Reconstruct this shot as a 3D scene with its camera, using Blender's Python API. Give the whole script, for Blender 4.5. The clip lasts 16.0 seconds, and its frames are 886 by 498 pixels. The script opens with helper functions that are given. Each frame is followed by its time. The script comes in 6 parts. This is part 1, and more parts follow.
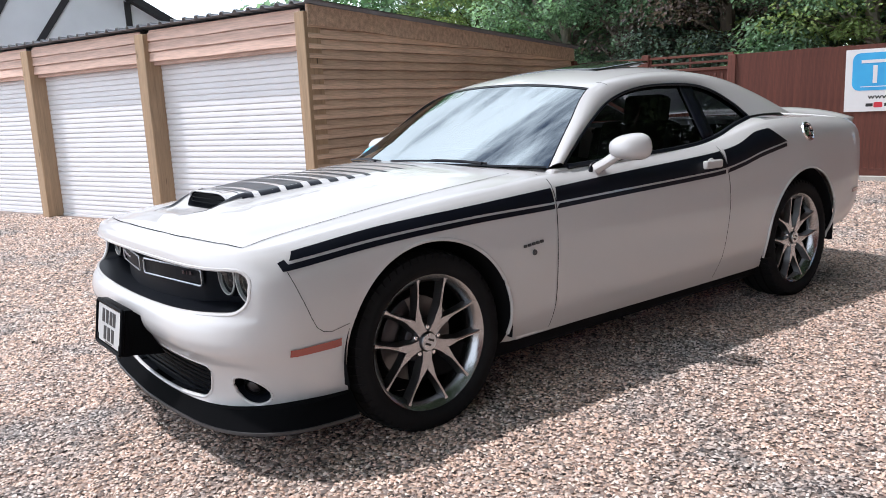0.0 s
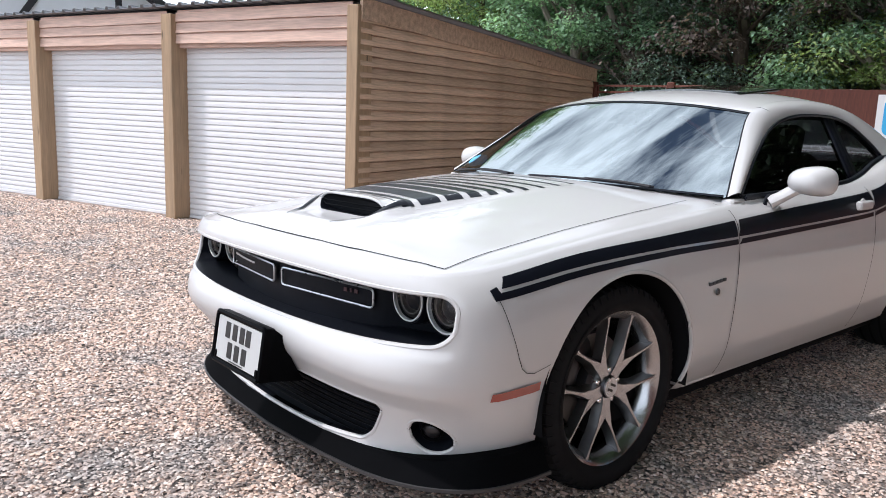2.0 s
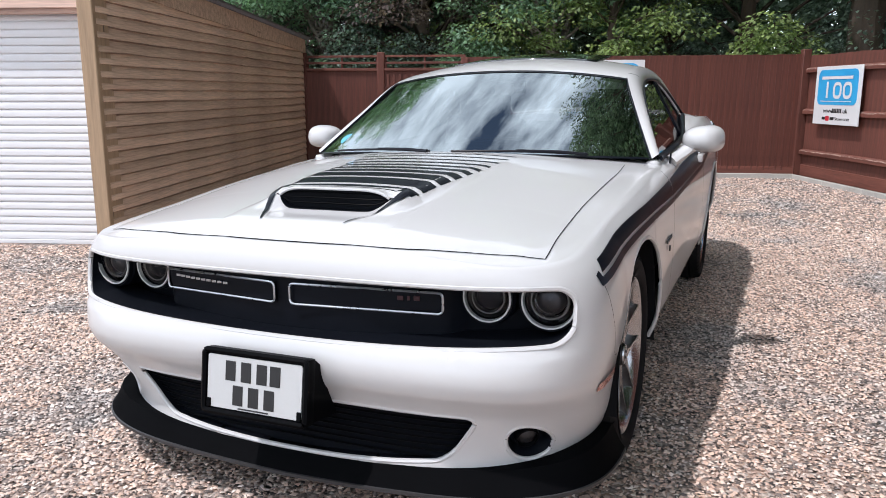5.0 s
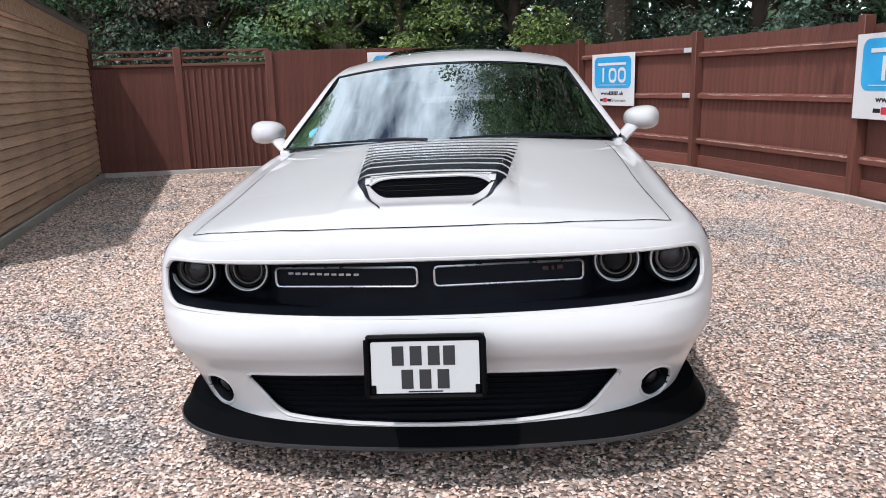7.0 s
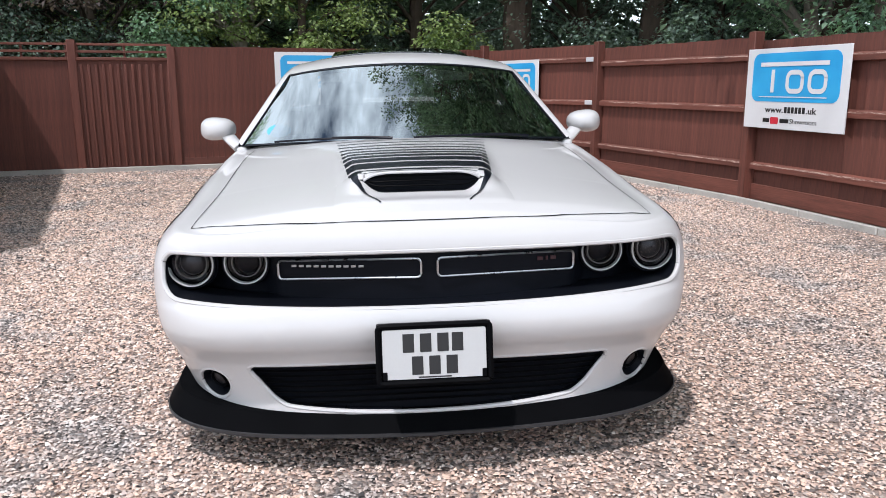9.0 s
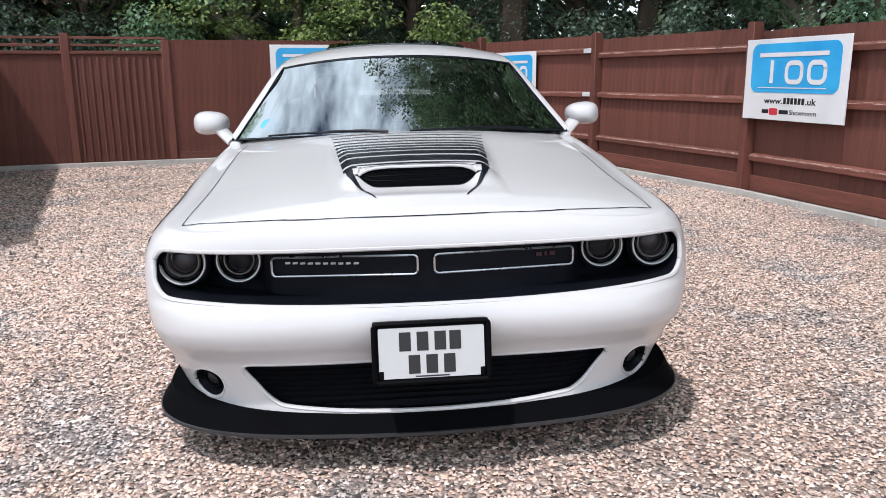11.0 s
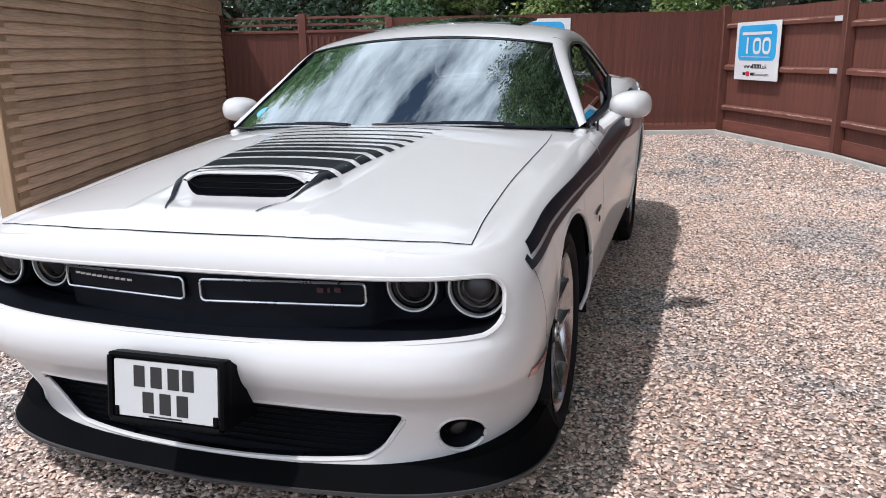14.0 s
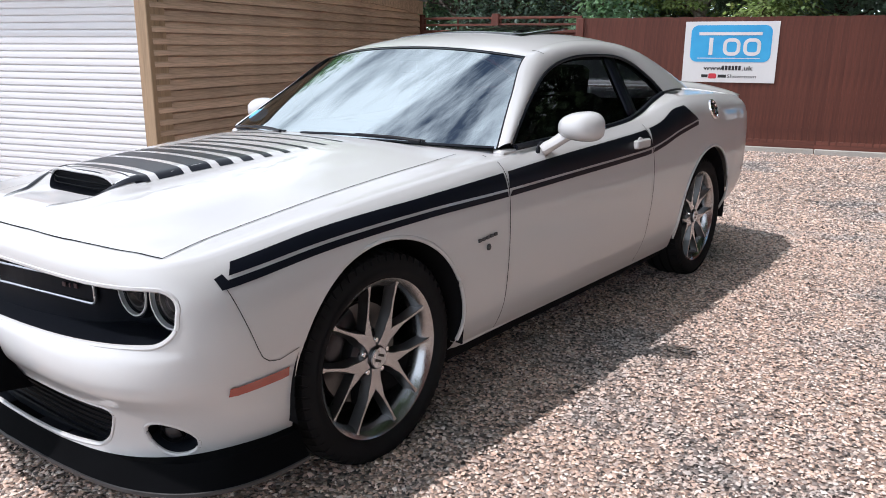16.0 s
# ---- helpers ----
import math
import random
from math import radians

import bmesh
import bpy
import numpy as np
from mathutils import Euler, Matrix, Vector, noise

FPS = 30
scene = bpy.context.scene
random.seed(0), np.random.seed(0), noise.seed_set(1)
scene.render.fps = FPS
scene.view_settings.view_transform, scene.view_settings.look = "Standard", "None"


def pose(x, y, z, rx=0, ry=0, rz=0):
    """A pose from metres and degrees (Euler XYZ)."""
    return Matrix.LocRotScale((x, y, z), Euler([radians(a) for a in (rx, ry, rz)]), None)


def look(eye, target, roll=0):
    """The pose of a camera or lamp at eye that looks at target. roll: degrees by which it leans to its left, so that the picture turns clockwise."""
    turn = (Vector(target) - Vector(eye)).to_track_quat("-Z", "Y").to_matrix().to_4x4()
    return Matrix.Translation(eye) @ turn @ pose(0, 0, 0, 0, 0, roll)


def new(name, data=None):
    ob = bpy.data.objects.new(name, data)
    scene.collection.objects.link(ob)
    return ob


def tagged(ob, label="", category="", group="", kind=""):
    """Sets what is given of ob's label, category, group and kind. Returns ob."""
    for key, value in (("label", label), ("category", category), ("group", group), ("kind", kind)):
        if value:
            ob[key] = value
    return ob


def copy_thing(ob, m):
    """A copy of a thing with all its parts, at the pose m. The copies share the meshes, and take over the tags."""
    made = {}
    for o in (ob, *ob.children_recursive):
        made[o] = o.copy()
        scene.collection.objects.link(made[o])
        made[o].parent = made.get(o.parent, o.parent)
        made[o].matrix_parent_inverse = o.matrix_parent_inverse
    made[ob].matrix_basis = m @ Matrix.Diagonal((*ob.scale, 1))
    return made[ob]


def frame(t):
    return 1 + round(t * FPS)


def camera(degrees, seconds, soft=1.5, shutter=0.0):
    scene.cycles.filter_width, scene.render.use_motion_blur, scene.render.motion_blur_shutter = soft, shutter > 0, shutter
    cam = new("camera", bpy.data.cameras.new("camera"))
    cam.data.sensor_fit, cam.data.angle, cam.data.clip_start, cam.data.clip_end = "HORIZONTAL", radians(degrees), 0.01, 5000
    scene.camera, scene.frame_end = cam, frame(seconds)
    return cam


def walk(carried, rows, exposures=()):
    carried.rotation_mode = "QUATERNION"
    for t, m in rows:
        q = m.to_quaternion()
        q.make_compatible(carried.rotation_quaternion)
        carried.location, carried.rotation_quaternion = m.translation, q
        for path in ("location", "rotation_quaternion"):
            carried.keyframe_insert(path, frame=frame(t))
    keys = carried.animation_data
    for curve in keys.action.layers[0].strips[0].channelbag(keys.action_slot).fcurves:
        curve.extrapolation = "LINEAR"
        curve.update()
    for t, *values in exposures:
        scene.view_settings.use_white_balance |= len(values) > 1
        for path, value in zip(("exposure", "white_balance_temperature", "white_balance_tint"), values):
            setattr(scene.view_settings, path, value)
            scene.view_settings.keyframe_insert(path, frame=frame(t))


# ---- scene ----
cam = camera(60.0, 16.0, soft=0.9)
PATH = [
    (0, (3.187, -1.732, 1.272), (1.638, -0.523, 0.901), -2.7),
    (0.5, (2.966, -1.83, 1.274), (1.443, -0.587, 0.904), -1.4),
    (1, (2.748, -2.0, 1.264), (1.244, -0.733, 0.899), -0.1),
    (1.5, (2.549, -2.07, 1.248), (1.06, -0.783, 0.892), 1.1),
    (2, (2.354, -2.115, 1.259), (0.876, -0.813, 0.913), 2.1),
    (2.5, (2.214, -2.236, 1.244), (0.772, -0.894, 0.899), 3.1),
    (3, (2.105, -2.379, 1.257), (0.729, -0.971, 0.904), 3.4),
    (3.5, (1.992, -2.443, 1.258), (0.74, -0.927, 0.893), 3.1),
    (4, (1.785, -2.439, 1.242), (0.689, -0.809, 0.866), 2.3),
    (6.5, (0.44, -2.999, 1.27), (0.169, -1.064, 0.842), -2.1),
    (7, (0.204, -3.034, 1.258), (0.074, -1.085, 0.831), -1.7),
    (7.5, (0.025, -2.96, 1.248), (0.002, -1.007, 0.818), -1.2),
    (8, (-0.105, -3.049, 1.269), (-0.046, -1.097, 0.841), -0.9),
    (8.5, (-0.173, -3.151, 1.257), (-0.05, -1.2, 0.831), -0.6),
    (9, (-0.155, -3.142, 1.251), (0.011, -1.194, 0.828), -0.2),
    (11.5, (-0.143, -3.08, 1.251), (0.026, -1.14, 0.795), -0.5),
    (12, (0.057, -3.048, 1.246), (0.136, -1.107, 0.771), -0.4),
    (12.5, (0.307, -2.911, 1.228), (0.258, -0.974, 0.734), 0.0),
    (13, (0.609, -2.708, 1.268), (0.39, -0.785, 0.762), 0.2),
    (13.5, (0.96, -2.611, 1.282), (0.567, -0.717, 0.772), -0.0),
    (14, (1.246, -2.472, 1.292), (0.652, -0.629, 0.791), -1.1),
    (14.5, (1.514, -2.262, 1.323), (0.713, -0.513, 0.775), -1.2),
    (15, (1.904, -2.124, 1.337), (1.022, -0.407, 0.813), -0.4),
    (15.5, (2.22, -1.973, 1.341), (1.197, -0.332, 0.833), 0.1),
    (16, (2.481, -1.742, 1.349), (1.29, -0.217, 0.843), 0.3),
]
walk(cam, [(t, look(eye, target, roll)) for t, eye, target, roll in PATH],
     exposures=[(0.0, 0.0), (2.0, -0.02), (4.0, -0.06), (6.5, -0.12), (9.0, -0.12), (11.5, -0.10), (13.0, -0.14), (14.0, -0.11), (15.0, -0.08), (16.0, -0.03)])

# ---- light ----
world = bpy.data.worlds.new("sky")
scene.world = world
world.use_nodes = True
wn, wl = world.node_tree.nodes, world.node_tree.links
SUN = Vector((-0.30, -0.42, 1.0)).normalized()
sky = wn.new("ShaderNodeTexSky")
sky.sky_type, sky.sun_disc = "NISHITA", False
sky.sun_elevation = math.asin(SUN.z)
sky.sun_rotation = math.atan2(SUN.x, SUN.y)
sky.air_density, sky.dust_density = 1.0, 0.8
cloud = wn.new("ShaderNodeTexNoise")
cloud.inputs["Scale"].default_value, cloud.inputs["Detail"].default_value = 2.4, 8
cloud.inputs["Roughness"].default_value, cloud.inputs["Distortion"].default_value = 0.61, 0.05
wtc, wmp = wn.new("ShaderNodeTexCoord"), wn.new("ShaderNodeMapping")
wmp.vector_type = "TEXTURE"
wmp.inputs["Rotation"].default_value, wmp.inputs["Scale"].default_value = (0.0, 0.0, -0.45), (0.46, 1.05, 0.75)
wl.new(wtc.outputs["Generated"], wmp.inputs["Vector"])
wl.new(wmp.outputs["Vector"], cloud.inputs["Vector"])
ramp = wn.new("ShaderNodeValToRGB")
ramp.color_ramp.elements[0].position, ramp.color_ramp.elements[1].position = 0.40, 0.64
mixc = wn.new("ShaderNodeMix")
mixc.data_type = "RGBA"
mixc.inputs[7].default_value = (24.3, 27.0, 31.0, 1)
# cloud thickens towards the horizon
wsp, wlow = wn.new("ShaderNodeSeparateXYZ"), wn.new("ShaderNodeMath")
wlow.operation = "MULTIPLY_ADD"
wlow.inputs[1].default_value = -0.34
wl.new(wtc.outputs["Generated"], wsp.inputs[0])
wl.new(wsp.outputs["Z"], wlow.inputs[0])
wadd = wn.new("ShaderNodeMath")
wl.new(cloud.outputs["Fac"], wadd.inputs[0])
wl.new(wlow.outputs[0], wadd.inputs[1])
wlow.inputs[2].default_value = 0.325
wl.new(wadd.outputs[0], ramp.inputs["Fac"])
wl.new(ramp.outputs["Color"], mixc.inputs[0])
wl.new(sky.outputs["Color"], mixc.inputs[6])
wl.new(mixc.outputs[2], wn["Background"].inputs["Color"])
wn["Background"].inputs["Strength"].default_value = 0.068
sun = new("sun", bpy.data.lights.new("sun", "SUN"))
sun.data.energy, sun.data.angle, sun.data.color = 3.5, radians(1.6), (1.02, 0.968, 0.985)
sun.matrix_world = look(SUN * 40, (0, 0, 0))


# ---- materials ----
def mat(name, col, rough=0.5, metal=0.0, var=0.12, scale=3.0, fine=40.0, bump=0.0, stretch=(1, 1, 1), spec=0.5, coat=0.0,
        island=0.0, obj=0.0, col2=None, span=(0.3, 0.7), knots=None):
    """A surface with variation at two scales, optional grain stretched along an axis, relief and per-piece tone."""
    m = bpy.data.materials.new(name)
    m.use_nodes = True
    n, l = m.node_tree.nodes, m.node_tree.links
    b = n["Principled BSDF"]
    tc, mp = n.new("ShaderNodeTexCoord"), n.new("ShaderNodeMapping")
    mp.inputs["Scale"].default_value = stretch
    l.new(tc.outputs["Object"], mp.inputs["Vector"])
    big, small = n.new("ShaderNodeTexNoise"), n.new("ShaderNodeTexNoise")
    big.inputs["Scale"].default_value, big.inputs["Detail"].default_value = scale, 4
    small.inputs["Scale"].default_value, small.inputs["Detail"].default_value = fine, 6
    for t in (big, small):
        l.new(mp.outputs["Vector"], t.inputs["Vector"])
    add = n.new("ShaderNodeMath")
    add.operation = "MULTIPLY_ADD"
    add.inputs[1].default_value = 0.45
    l.new(small.outputs["Fac"], add.inputs[0])
    half = n.new("ShaderNodeMath")
    half.operation = "MULTIPLY"
    half.inputs[1].default_value = 0.55
    l.new(big.outputs["Fac"], half.inputs[0])
    l.new(half.outputs[0], add.inputs[2])
    rp = n.new("ShaderNodeMapRange")
    rp.inputs["From Min"].default_value, rp.inputs["From Max"].default_value = span
    l.new(add.outputs[0], rp.inputs["Value"])
    mx = n.new("ShaderNodeMix")
    mx.data_type = "RGBA"
    c = Vector(col)
    d = Vector(col2) if col2 else c * (1 - var)
    e = c if col2 else c * (1 + var)
    mx.inputs[6].default_value, mx.inputs[7].default_value = (*d, 1), (*[min(1, v) for v in e], 1)
    l.new(rp.outputs["Result"], mx.inputs[0])
    out = mx.outputs[2]
    if knots:
        km, vo, kr, kx = n.new("ShaderNodeMapping"), n.new("ShaderNodeTexVoronoi"), n.new("ShaderNodeMapRange"), n.new("ShaderNodeMix")
        kx.data_type = "RGBA"
        km.inputs["Scale"].default_value = knots
        vo.inputs["Scale"].default_value = 1.0
        kr.inputs["From Min"].default_value, kr.inputs["From Max"].default_value = 0.05, 0.11
        l.new(tc.outputs["Object"], km.inputs["Vector"])
        l.new(km.outputs["Vector"], vo.inputs["Vector"])
        l.new(vo.outputs["Distance"], kr.inputs["Value"])
        l.new(kr.outputs["Result"], kx.inputs[0])
        kx.inputs[6].default_value = (*(Vector(col) * 0.3), 1)
        l.new(out, kx.inputs[7])
        out = kx.outputs[2]
    for amount, node, socket in ((island, "ShaderNodeNewGeometry", "Random Per Island"), (obj, "ShaderNodeObjectInfo", "Random")):
        if amount:
            src = n.new(node)
            r2 = n.new("ShaderNodeMapRange")
            r2.inputs["To Min"].default_value, r2.inputs["To Max"].default_value = 1 - amount, 1 + amount
            l.new(src.outputs[socket], r2.inputs["Value"])
            hs = n.new("ShaderNodeHueSaturation")
            l.new(r2.outputs["Result"], hs.inputs["Value"])
            l.new(out, hs.inputs["Color"])
            out = hs.outputs["Color"]
    l.new(out, b.inputs["Base Color"])
    rr = n.new("ShaderNodeMapRange")
    rr.inputs["To Min"].default_value, rr.inputs["To Max"].default_value = max(0.02, rough - 0.12 * rough), min(1, rough + 0.12 * rough)
    l.new(small.outputs["Fac"], rr.inputs["Value"])
    l.new(rr.outputs["Result"], b.inputs["Roughness"])
    b.inputs["Metallic"].default_value = metal
    b.inputs["Specular IOR Level"].default_value = spec
    if coat:
        b.inputs["Coat Weight"].default_value, b.inputs["Coat Roughness"].default_value, b.inputs["Coat IOR"].default_value = coat, 0.02, 1.65
    if bump:
        bp = n.new("ShaderNodeBump")
        bp.inputs["Strength"].default_value, bp.inputs["Distance"].default_value = bump, 0.01
        l.new(add.outputs[0], bp.inputs["Height"])
        l.new(bp.outputs["Normal"], b.inputs["Normal"])
    return m


def glass(name, tint, clear=0.5, rough=0.01, face=(1.0, 1.0, 1.0)):
    """Thin tinted glazing: a clear, tinted pane with a mirror-like face."""
    m = bpy.data.materials.new(name)
    m.use_nodes = True
    n, l = m.node_tree.nodes, m.node_tree.links
    n.remove(n["Principled BSDF"])
    tr, gl, mx, fr = n.new("ShaderNodeBsdfTransparent"), n.new("ShaderNodeBsdfGlossy"), n.new("ShaderNodeMixShader"), n.new("ShaderNodeFresnel")
    tr.inputs["Color"].default_value = (*tint, 1)
    gl.inputs["Roughness"].default_value, gl.inputs["Color"].default_value = rough, (*face, 1)
    fr.inputs["IOR"].default_value = 1.0 + clear
    l.new(fr.outputs[0], mx.inputs[0])
    l.new(tr.outputs[0], mx.inputs[1])
    l.new(gl.outputs[0], mx.inputs[2])
    l.new(mx.outputs[0], n["Material Output"].inputs["Surface"])
    return m


def gravel_mat(name, stones):
    """Mixed buff, cream, pink and grey shingle; stones: tone per loose stone, else a cell pattern on the sheet between them."""
    m = bpy.data.materials.new(name)
    m.use_nodes = True
    n, l = m.node_tree.nodes, m.node_tree.links
    b = n["Principled BSDF"]
    b.inputs["Roughness"].default_value = 0.85
    rp = n.new("ShaderNodeValToRGB")
    e = rp.color_ramp.elements
    tones = ((0.0, (0.085, 0.075, 0.072)), (0.15, (0.25, 0.198, 0.175)), (0.32, (0.70, 0.488, 0.388)), (0.52, (0.84, 0.612, 0.488)),
             (0.68, (0.50, 0.41, 0.372)), (0.84, (0.88, 0.70, 0.59)), (1.0, (0.93, 0.825, 0.745)))
    if not stones:      # shade in the gaps between stones, put into a darker sheet
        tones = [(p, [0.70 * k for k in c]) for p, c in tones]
    e[0].position, e[0].color = tones[0][0], (*tones[0][1], 1)
    e[1].position, e[1].color = tones[-1][0], (*tones[-1][1], 1)
    for p, c in tones[1:-1]:
        x = e.new(p)
        x.color = (*c, 1)
    tc = n.new("ShaderNodeTexCoord")
    big = n.new("ShaderNodeTexNoise")
    big.inputs["Scale"].default_value, big.inputs["Detail"].default_value, big.inputs["Roughness"].default_value = 1.1, 7, 0.68
    l.new(tc.outputs["Object"], big.inputs["Vector"])
    if stones:
        g = n.new("ShaderNodeNewGeometry")
        l.new(g.outputs["Random Per Island"], rp.inputs["Fac"])
    else:
        vo = n.new("ShaderNodeTexVoronoi")
        vo.inputs["Scale"].default_value, vo.inputs["Randomness"].default_value = 62, 1
        l.new(tc.outputs["Object"], vo.inputs["Vector"])
        sp = n.new("ShaderNodeSeparateColor")
        l.new(vo.outputs["Color"], sp.inputs["Color"])
        l.new(sp.outputs[0], rp.inputs["Fac"])
        bp = n.new("ShaderNodeBump")
        bp.invert = True
        bp.inputs["Strength"].default_value, bp.inputs["Distance"].default_value = 1.0, 0.012
        l.new(vo.outputs["Distance"], bp.inputs["Height"])
        l.new(bp.outputs["Normal"], b.inputs["Normal"])
    patch = n.new("ShaderNodeMapRange")
    patch.inputs["From Min"].default_value, patch.inputs["From Max"].default_value = 0.37, 0.50
    l.new(big.outputs["Fac"], patch.inputs["Value"])
    grey = n.new("ShaderNodeHueSaturation")
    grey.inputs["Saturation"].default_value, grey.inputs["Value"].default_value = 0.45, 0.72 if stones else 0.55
    l.new(rp.outputs["Color"], grey.inputs["Color"])
    mx = n.new("ShaderNodeMix")
    mx.data_type = "RGBA"
    l.new(patch.outputs["Result"], mx.inputs[0])
    l.new(grey.outputs["Color"], mx.inputs[6])
    l.new(rp.outputs["Color"], mx.inputs[7])
    # the sheet is dimmed further for the same gap shade
    dim = n.new("ShaderNodeHueSaturation")
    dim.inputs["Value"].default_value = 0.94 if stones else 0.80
    l.new(mx.outputs[2], dim.inputs["Color"])
    l.new(dim.outputs["Color"], b.inputs["Base Color"])
    return m


M_PAINT = mat("white_paint", (0.545, 0.54, 0.54), 0.5, var=0.015, scale=1.5, fine=400, spec=0.1, coat=0.8)
M_BLACK = mat("black_vinyl", (0.005, 0.006, 0.011), 0.34, var=0.2, fine=200, spec=0.22)
M_SATIN = mat("satin_black_plastic", (0.0026, 0.0028, 0.0034), 0.75, var=0.3, scale=6, fine=300, spec=0.03)
M_PLASTIC = mat("black_plastic", (0.0028, 0.003, 0.0037), 0.42, var=0.3, scale=6, fine=300, bump=0.02, spec=0.03)
M_GRILLE = mat("grille_black", (0.004, 0.005, 0.008), 0.45, var=0.2, fine=200, spec=0.10)
M_LIP = mat("satin_lip", (0.03, 0.03, 0.032), 0.35, var=0.3, scale=8, fine=300, spec=0.4)
M_SEAM = mat("panel_gap", (0.010, 0.010, 0.011), 0.9, spec=0.03)
M_TYRE = mat("tyre_rubber", (0.009, 0.009, 0.010), 0.8, var=0.3, scale=9, fine=90, bump=0.08, spec=0.15)
M_RIM = mat("machined_alloy", (0.42, 0.42, 0.43), 0.24, metal=1.0, var=0.05, fine=160)
M_RIMGREY = mat("satin_grey_alloy", (0.15, 0.15, 0.152), 0.34, metal=0.95, var=0.12)
M_RIMDARK = mat("dark_alloy", (0.055, 0.055, 0.06), 0.36, metal=0.85, var=0.15)
M_CHROME = mat("chrome", (0.72, 0.72, 0.73), 0.10, metal=1.0, var=0.02)
M_HALO = mat("white_light_guide", (0.58, 0.58, 0.57), 0.25, var=0.03)
M_SILVER = mat("satin_silver", (0.55, 0.56, 0.58), 0.28, metal=0.9, var=0.04)
M_DISC = mat("brake_steel", (0.15, 0.147, 0.145), 0.4, metal=0.9, var=0.15, fine=120)
M_RED = mat("red_reflector", (0.30, 0.045, 0.03), 0.25, var=0.15, fine=180, coat=0.6)
M_REDLOGO = mat("red_enamel", (0.030, 0.003, 0.007), 0.45)
M_SEAT = mat("black_leather", (0.012, 0.012, 0.013), 0.55, var=0.2, fine=120, bump=0.1)
M_TRIM = mat("grey_trim", (0.05, 0.052, 0.056), 0.6, var=0.15)
M_WINDSCREEN = glass("windscreen_glass", (0.36, 0.40, 0.41), 5.2, face=(0.92, 0.99, 1.0))
M_SIDEGLASS = glass("side_glass", (0.25, 0.26, 0.285), 0.32)
M_PRIVACY = glass("privacy_glass", (0.16, 0.17, 0.18), 0.45)
M_LENS = glass("lamp_lens", (0.90, 0.92, 0.94), 0.28)
M_ROOFGLASS = mat("sunroof_glass", (0.004, 0.005, 0.006), 0.04, var=0.1, spec=0.9, coat=1.0)
M_PLATE = mat("plate_white", (0.47, 0.475, 0.475), 0.35, var=0.03, fine=150)
M_INK = mat("ink_black", (0.012, 0.012, 0.013), 0.5)
M_STICKER = mat("blue_sticker", (0.10, 0.42, 0.70), 0.4)
M_PAPER = mat("paper", (0.55, 0.56, 0.58), 0.7, var=0.1, fine=20)
M_WOOD = mat("treated_timber", (0.56, 0.40, 0.29), 0.75, var=0.42, scale=2.2, fine=11, bump=0.4, stretch=(0.6, 9, 9), obj=0.2, knots=(2.6, 1.0, 6.0))
M_POST = mat("sawn_post", (0.35, 0.24, 0.15), 0.75, var=0.28, scale=2.0, fine=9, bump=0.3, stretch=(9, 9, 0.6), obj=0.12, knots=(9.0, 9.0, 1.6))
M_BOARD = mat("pale_fascia_board", (0.60, 0.42, 0.345), 0.75, var=0.3, scale=2.0, fine=8, bump=0.3, stretch=(0.6, 9, 9), obj=0.14)
M_FENCE = mat("red_brown_fence_stain", (0.124, 0.0395, 0.027), 0.72, var=0.36, scale=2.4, fine=11, bump=0.35, stretch=(8, 8, 0.7), obj=0.11)
M_FENCEH = mat("red_brown_rail_stain", (0.142, 0.0465, 0.032), 0.75, var=0.4, scale=2.4, fine=11, bump=0.35, stretch=(0.7, 8, 8), obj=0.15)
M_RAILWORN = mat("worn_rail_edge", (0.40, 0.28, 0.235), 0.85, var=0.6, scale=7, fine=30, bump=0.4, stretch=(0.7, 8, 8), col2=(0.13, 0.048, 0.034), span=(0.46, 0.60))
M_CONCRETE = mat("kerb_concrete", (0.42, 0.405, 0.375), 0.9, var=0.22, scale=3, fine=60, bump=0.35)
M_ROLLER = mat("white_roller_slat", (0.70, 0.695, 0.71), 0.42, var=0.03, scale=2, fine=60)
M_ROOF = mat("grey_roof_sheet", (0.20, 0.215, 0.24), 0.5, var=0.25, fine=30)
M_RENDER = mat("white_render", (0.62, 0.65, 0.70), 0.9, var=0.06, scale=2, fine=50, bump=0.1)
M_TIMBER = mat("black_timber", (0.018, 0.018, 0.022), 0.7)
M_BARK = mat("bark", (0.085, 0.062, 0.045), 0.9, var=0.4, scale=5, fine=24, bump=0.8, stretch=(1, 1, 0.3))
M_STONES = gravel_mat("shingle_stones", True)
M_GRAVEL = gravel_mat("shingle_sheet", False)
M_SIGN = mat("sign_white", (0.72, 0.72, 0.73), 0.4, var=0.02)
M_BLUE = mat("sign_blue", (0.018, 0.30, 0.66), 0.4, var=0.3, scale=1.6, fine=4, col2=(0.05, 0.46, 0.80))
M_SIGNRED = mat("sign_red", (0.6, 0.03, 0.05), 0.45)


